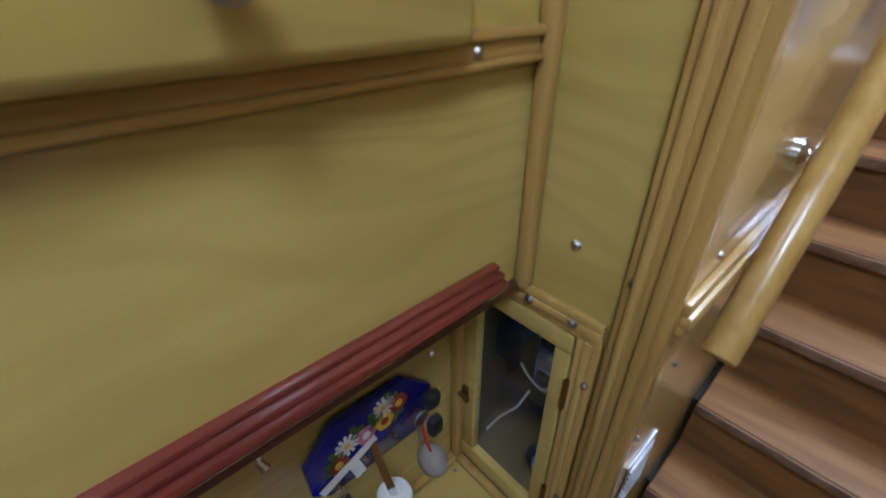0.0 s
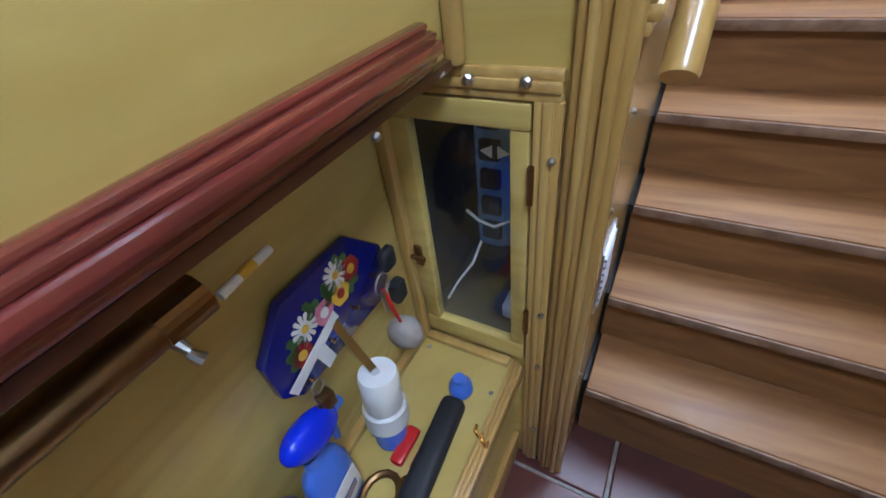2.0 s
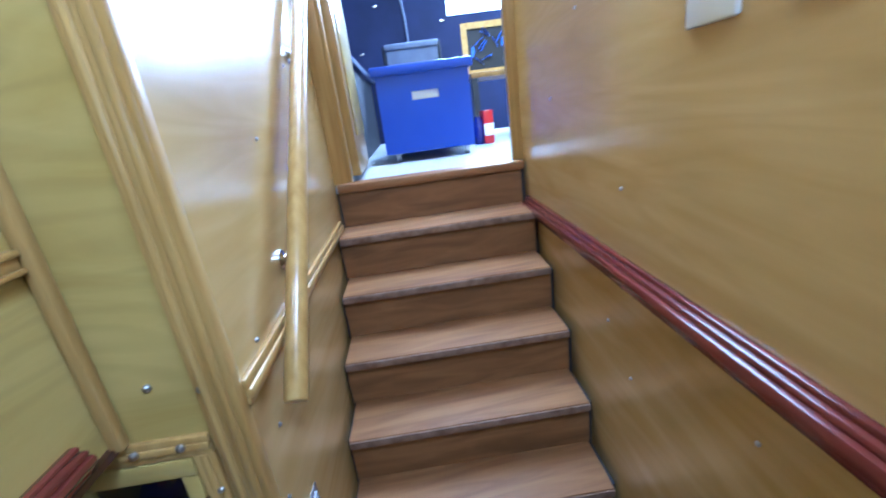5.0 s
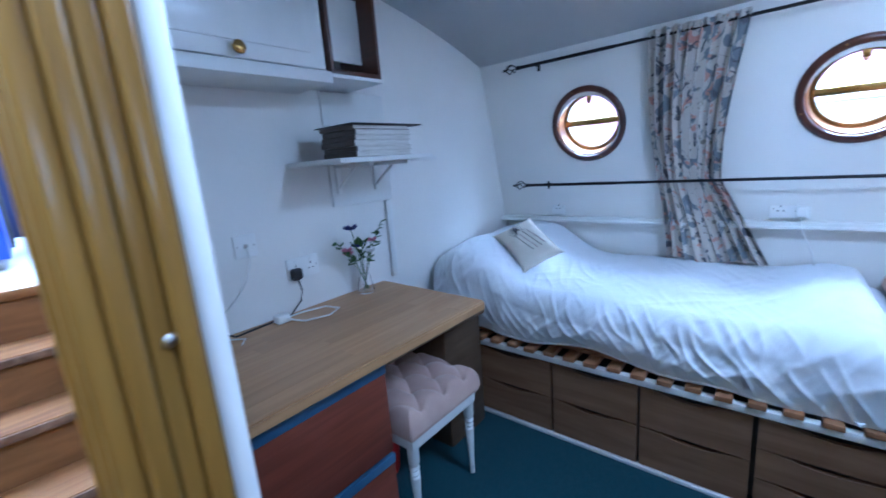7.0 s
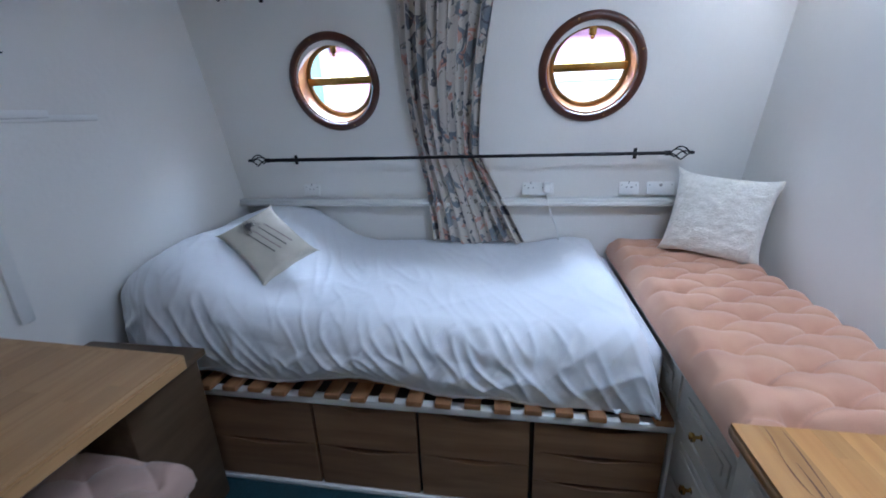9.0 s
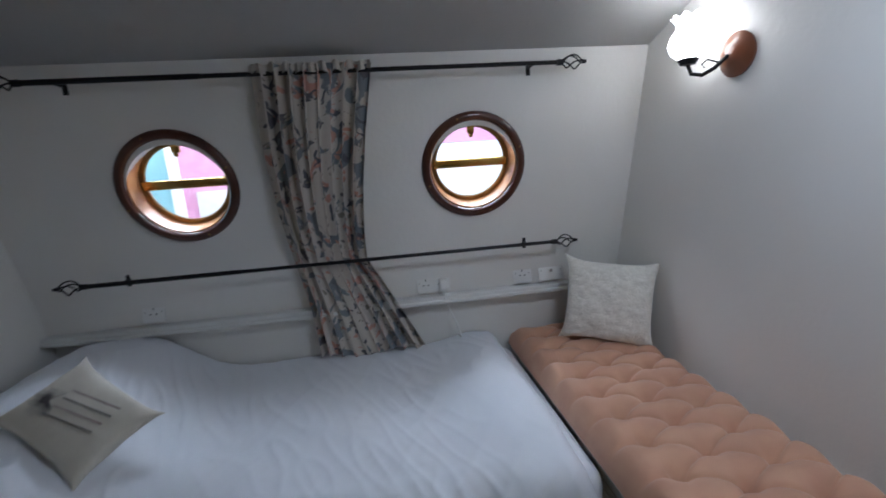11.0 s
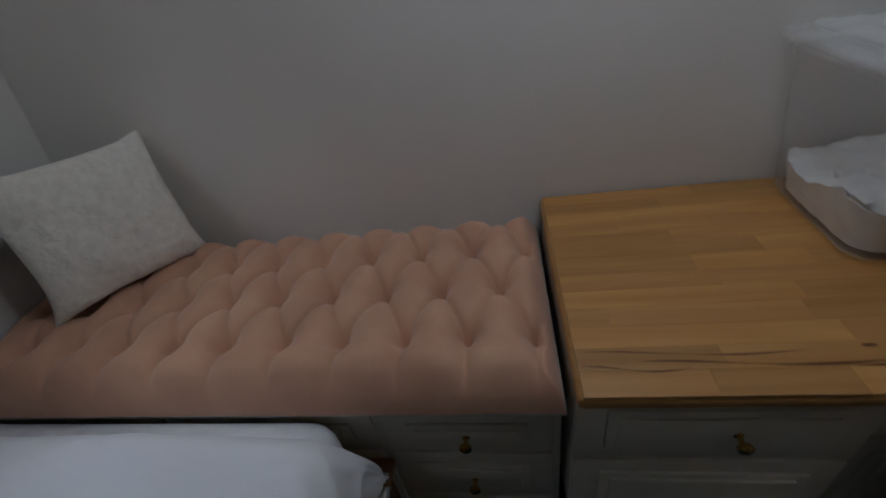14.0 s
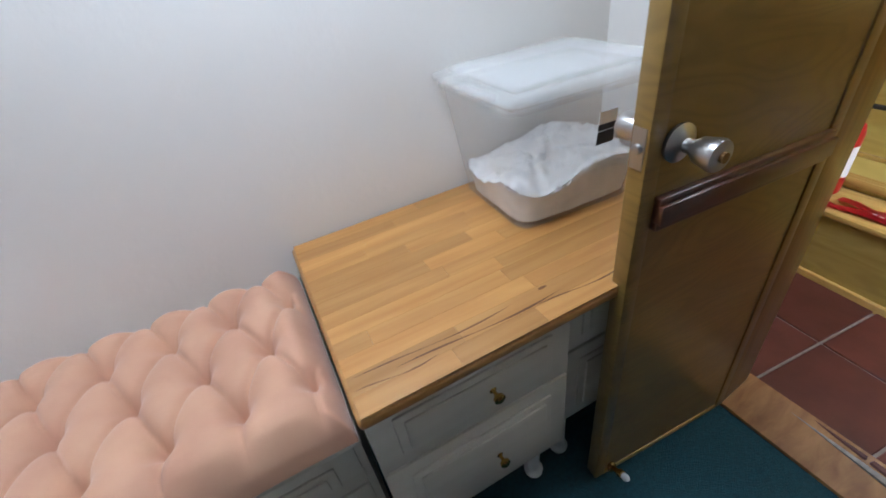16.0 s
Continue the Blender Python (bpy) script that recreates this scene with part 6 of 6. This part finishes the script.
struct("wall_canvas_port", box(-0.80, -0.77, 0.97, 2.90, LAND, 3.0), NAVY, "navy canvas side of the wheelhouse cover")
# Unseen side; its long opening is assumed, to let light in.
struct("wall_canvas_starboard", join(box(1.57, 1.60, 1.14, 2.90, LAND, 1.7), box(1.57, 1.60, 1.14, 2.90, 2.6, 3.0)), NAVY, "unseen navy canvas side with an assumed long opening")
# Unseen roof, left open so the added lamp reaches the stair.
struct("wall_canvas_head", join(box(-0.8, 1.6, 0.06, 0.50, 2.96, 3.0), box(-0.8, 1.6, 2.3, 2.93, 2.96, 3.0)), NAVY, "unseen navy canvas roof with an assumed opening")
struct("wall_stair_left_up", box(-0.80, SX - 0.03, 0.06, 0.93, 2.08, 3.0), PLY_SIDE, "plywood beside the stair head")
seam = thing("canvas_seam", (-0.1, 2.89, 1.06), "pale piped seam on the navy canvas", "seam")
part("piping", tube([(-0.12, 2.892, 1.45), (-0.13, 2.892, 1.9), (-0.18, 2.892, 2.4), (-0.26, 2.892, 2.9)], 0.008, 8), GREYCLOTH, seam)
for sx, sz in ((-0.35, 2.0), (0.12, 1.86), (-0.30, 2.35), (-0.5, 1.7)):
    part("snap", box(sx, sx + 0.035, 2.888, 2.896, sz, sz + 0.012, 0.002), CHROME, seam)
for sy, sz in ((2.7, 1.75), (2.5, 2.1), (2.4, 2.4), (2.6, 1.45)):
    part("snap", box(-0.77, -0.764, sy, sy + 0.03, sz, sz + 0.012, 0.002), CHROME, seam)
sl = thing("side_locker", (-0.65, 2.2, LAND), "navy topped side locker along the wheelhouse", "locker")
part("top", box(-0.77, -0.42, 1.4, 2.88, 1.50, 1.53, 0.004), NAVY, sl)
part("body", box(-0.77, -0.45, 1.42, 2.88, LAND, 1.50), BLACK, sl)
XF = ROT @ Matrix.Translation((-0.118, 1.36, LAND)) @ Matrix.Scale(0.80, 4, (1, 0, 0)) @ Matrix.Scale(0.97, 4, (0, 0, 1)) @ Matrix.Translation((0, -1.655, -LAND))
tk = thing("storage_chest", (-0.02, 1.9, LAND), "blue painted wooden storage chest on castors with a cut handle", "chest")
part("front", join(join(join(box(-0.262, 0.222, 1.655, 1.672, 1.100, 1.318), box(-0.262, 0.222, 1.655, 1.672, 1.352, 1.425)), box(-0.262, -0.085, 1.655, 1.672, 1.318, 1.352)), box(0.055, 0.222, 1.655, 1.672, 1.318, 1.352)), TRUNKBLUE, tk)
part("hand_hole", box(-0.090, 0.060, 1.666, 1.674, 1.313, 1.357), PLASTIC, tk, "pale worn hand hole")
for n_, bx in (("side", box(0.205, 0.222, 1.672, 2.15, 1.10, 1.425)), ("side", box(-0.262, -0.245, 1.672, 2.15, 1.10, 1.425)), ("back", box(-0.245, 0.205, 2.13, 2.15, 1.10, 1.425)), ("base", box(-0.245, 0.205, 1.672, 2.13, 1.10, 1.115))):
    part(n_, bx, TRUNKBLUE, tk)
part("lid", box(-0.285, 0.245, 1.640, 2.17, 1.425, 1.462, 0.005), TRUNKBLUE, tk)
for lx in (-0.20, -0.05, 0.08, 0.18):
    part("castor", turn([(0, -0.012), (0.02, -0.012), (0.021, 0), (0.02, 0.012), (0, 0.012)], 14, Matrix.Translation((lx, 1.70 if lx in (-0.20, 0.18) else 2.08, LAND + 0.0215)) @ Matrix.Rotation(radians(90), 4, "Y")), SATIN, tk)
    part("castor_fork", box(lx - 0.016, lx + 0.016, (1.70 if lx in (-0.20, 0.18) else 2.08) - 0.012, (1.70 if lx in (-0.20, 0.18) else 2.08) + 0.012, LAND + 0.028, 1.101), SATIN, tk)
XF = ROT @ Matrix.Translation((-0.115, 0.03, 0))
ch = thing("camping_chair", (0, 2.45, LAND), "grey cloth folding chair behind the blue trunk", "chair")
part("backrest", box(-0.18, 0.16, 2.44, 2.47, 1.46, 1.68, 0.012, 3), GREYCLOTH, ch)
part("top_hem", box(-0.185, 0.165, 2.425, 2.455, 1.652, 1.69, 0.010, 2), GREYCLOTH, ch)
part("seat", box(-0.18, 0.16, 2.2, 2.46, 1.46, 1.49, 0.012), GREYCLOTH, ch)
for lx in (-0.19, 0.17):
    part("upright", tube([(lx, 2.47, LAND), (lx, 2.46, 1.68)], 0.012, 10), BLACK, ch)
    part("leg", tube([(lx, 2.22, LAND), (lx, 2.42, 1.5)], 0.012, 10), BLACK, ch)
ft = thing("side_table", (0.45, 2.2, LAND), "small dark table with a pale framed print standing on it", "table")
part("tabletop", box(0.29, 0.75, 2.0, 2.45, 1.40, 1.43, 0.004), OLDPINE, ft)
for lx in (0.31, 0.73):
    for ly in (2.02, 2.43):
        part("leg", box(lx - 0.018, lx + 0.018, ly - 0.018, ly + 0.018, LAND, 1.40), BLACK, ft)
pf = thing("picture_frame", (0.48, 2.3, 1.43), "pale wooden frame with a dark leafy print", "picture")
for bx in (box(0.30, 0.66, 2.30, 2.32, 1.43, 1.465), box(0.30, 0.66, 2.30, 2.32, 1.70, 1.735), box(0.30, 0.335, 2.30, 2.32, 1.465, 1.70), box(0.625, 0.66, 2.30, 2.32, 1.465, 1.70)):
    part("frame_side", bx, PINE_H, pf)
part("print", box(0.335, 0.625, 2.308, 2.318, 1.465, 1.70), BLACK, pf)
b = bmesh.new()
for k in range(14):
    join(b, leaf((0.36 + 0.27 * rf.random(), 2.305, 1.49 + 0.19 * rf.random()), (rf.uniform(-1, 1), 0, rf.uniform(-1, 1)), 0.07, 0.025))
part("leaf_print", b, PALEBLUE, pf)
rb = thing("red_carton", (0.3, 1.75, LAND), "red and white carton with a dark blue can beside the trunk", "carton")
part("carton", box(0.285, 0.335, 1.70, 1.80, LAND + 0.001, 1.225, 0.004), RED, rb)
part("white_flash", box(0.284, 0.336, 1.698, 1.701, 1.10, 1.16), PLASTIC, rb)
solid("blue_can", turn([(0, 0), (0.028, 0), (0.03, 0.004), (0.03, 0.11), (0.02, 0.125), (0.02, 0.14), (0, 0.14)], 18, Matrix.Translation((0.263, 1.74, LAND + 0.0005))), COBALT, "dark blue can with a yellow band", "can")
XF = ROT
# stair-head door frame and leaf
hf = thing("stair_head_frame", (0, 0.93, LAND), "pale pine door frame at the head of the stair", "door frame")
part("post", box(HX - 0.012, HX + 0.045, 0.925, 0.985, LAND + 0.006, 2.95, 0.004), PINE, hf)
part("post_bead", box(HX - 0.02, HX - 0.010, 0.925, 0.945, LAND + 0.006, 2.95, 0.003), PINE, hf)
part("post", box(SX - 0.03, SX + 0.045, 0.925, 0.985, LAND + 0.006, 2.95, 0.004), PINE, hf)
part("post_bead", box(SX + 0.044, SX + 0.058, 0.925, 0.95, LAND + 0.006, 2.95, 0.003), PINE, hf)
dl = thing("stair_head_door", (-0.36, 1.0, LAND), "pale pine stair-head door folded open", "door")
b = box(0.0, 0.035, 0.0, 0.40, LAND + 0.02, 2.75, 0.003)
b.transform(Matrix.Translation((-0.440, 0.99, 0)) @ Matrix.Rotation(radians(1), 4, "Z"))
dlp = part("leaf", b, PINE, dl)
b = box(0.035, 0.042, 0.05, 0.35, LAND + 0.15, 2.6, 0.003)
b.transform(Matrix.Translation((-0.440, 0.99, 0)) @ Matrix.Rotation(radians(1), 4, "Z"))
part("panel", b, PLY, dlp)

# ---- outside ----
XF = None
struct("water", box(-60, 60, -60, 60, -0.62, -0.6), WATER, "dark canal water")
nb = thing("moored_boat", (4.3, 0, -0.6), "raspberry narrowboat moored alongside with white framed windows", "boat")
part("hull", box(4.05, 6.0, -9, 9, -0.6, 0.75), BLACK, nb)
part("cabin_side", box(4.10, 4.14, -9, 0.92, 0.75, 1.86), PINKBOAT, nb)
part("cabin_side", box(4.10, 4.14, 1.0, 9, 0.75, 1.86), TEAL, nb)
part("stripe", box(4.09, 4.14, 0.92, 1.0, 0.75, 1.86), WHITE, nb)
part("handrail", box(4.06, 4.12, -9, 9, 1.86, 1.91, 0.01), WHITE, nb)
part("roof", box(4.10, 5.9, -9, 9, 1.90, 2.0), BOATGREY, nb)
for wy in (-1.15, 2.6, -4.4):
    w = part("window", box(4.085, 4.11, wy - 0.42, wy + 0.42, 1.12, 1.66, 0.02), BOATGREY, nb)
    part("window_pane", box(4.079, 4.088, wy - 0.37, wy + 0.37, 1.16, 1.48), WHITE, w)
    part("window_vent", box(4.079, 4.088, wy - 0.37, wy + 0.37, 1.51, 1.62), WHITE, w)
part("notice", box(4.085, 4.10, 0.62, 0.83, 1.18, 1.42), PAPER, nb)
nt_ = part("notice", box(4.085, 4.10, 0.44, 0.58, 1.25, 1.45), PANELBLUE, nb)
for k in range(3):
    part("text_bar", box(4.082, 4.086, 0.46, 0.56, 1.28 + 0.055 * k, 1.30 + 0.055 * k), WHITE, nt_)
# Glowing board added in place of the blown-out sky past the window.
SKYGLOW = mat("white_sky_glow", (0.8, 0.82, 0.85), 1.0, emit=((0.95, 0.97, 1.0), 2.5))
struct("backdrop", box(-5.0, 3.6, 8.0, 8.05, -0.6, 7.0), SKYGLOW, "glowing white board beyond the wheelhouse window")
struct("wall_hull_outer", box(2.80, 2.84, -3, 2, -0.6, 0.8), BLACK, "black outer hull plating")

# ---- floor tiles ----
tm = bpy.data.meshes.new("tile")
b = box(-0.146, 0.146, -0.146, 0.146, -0.010, 0.0, 0.003, 1)
b.to_mesh(tm)
b.free()
tm.materials.append(TILE)
for i in range(4):
    for j in range(13):
        t = new("tile", tm)
        t.location = (HX - 0.03 - 0.146 - 0.300 * i + 0.10, -0.932 + 0.152 + 0.300 * (j - 9) + 0.3, HF - 0.0005 * ((i * 7 + j * 3) % 3))
        t.matrix_basis = ROT @ t.matrix_basis
        t.parent = floor_hall
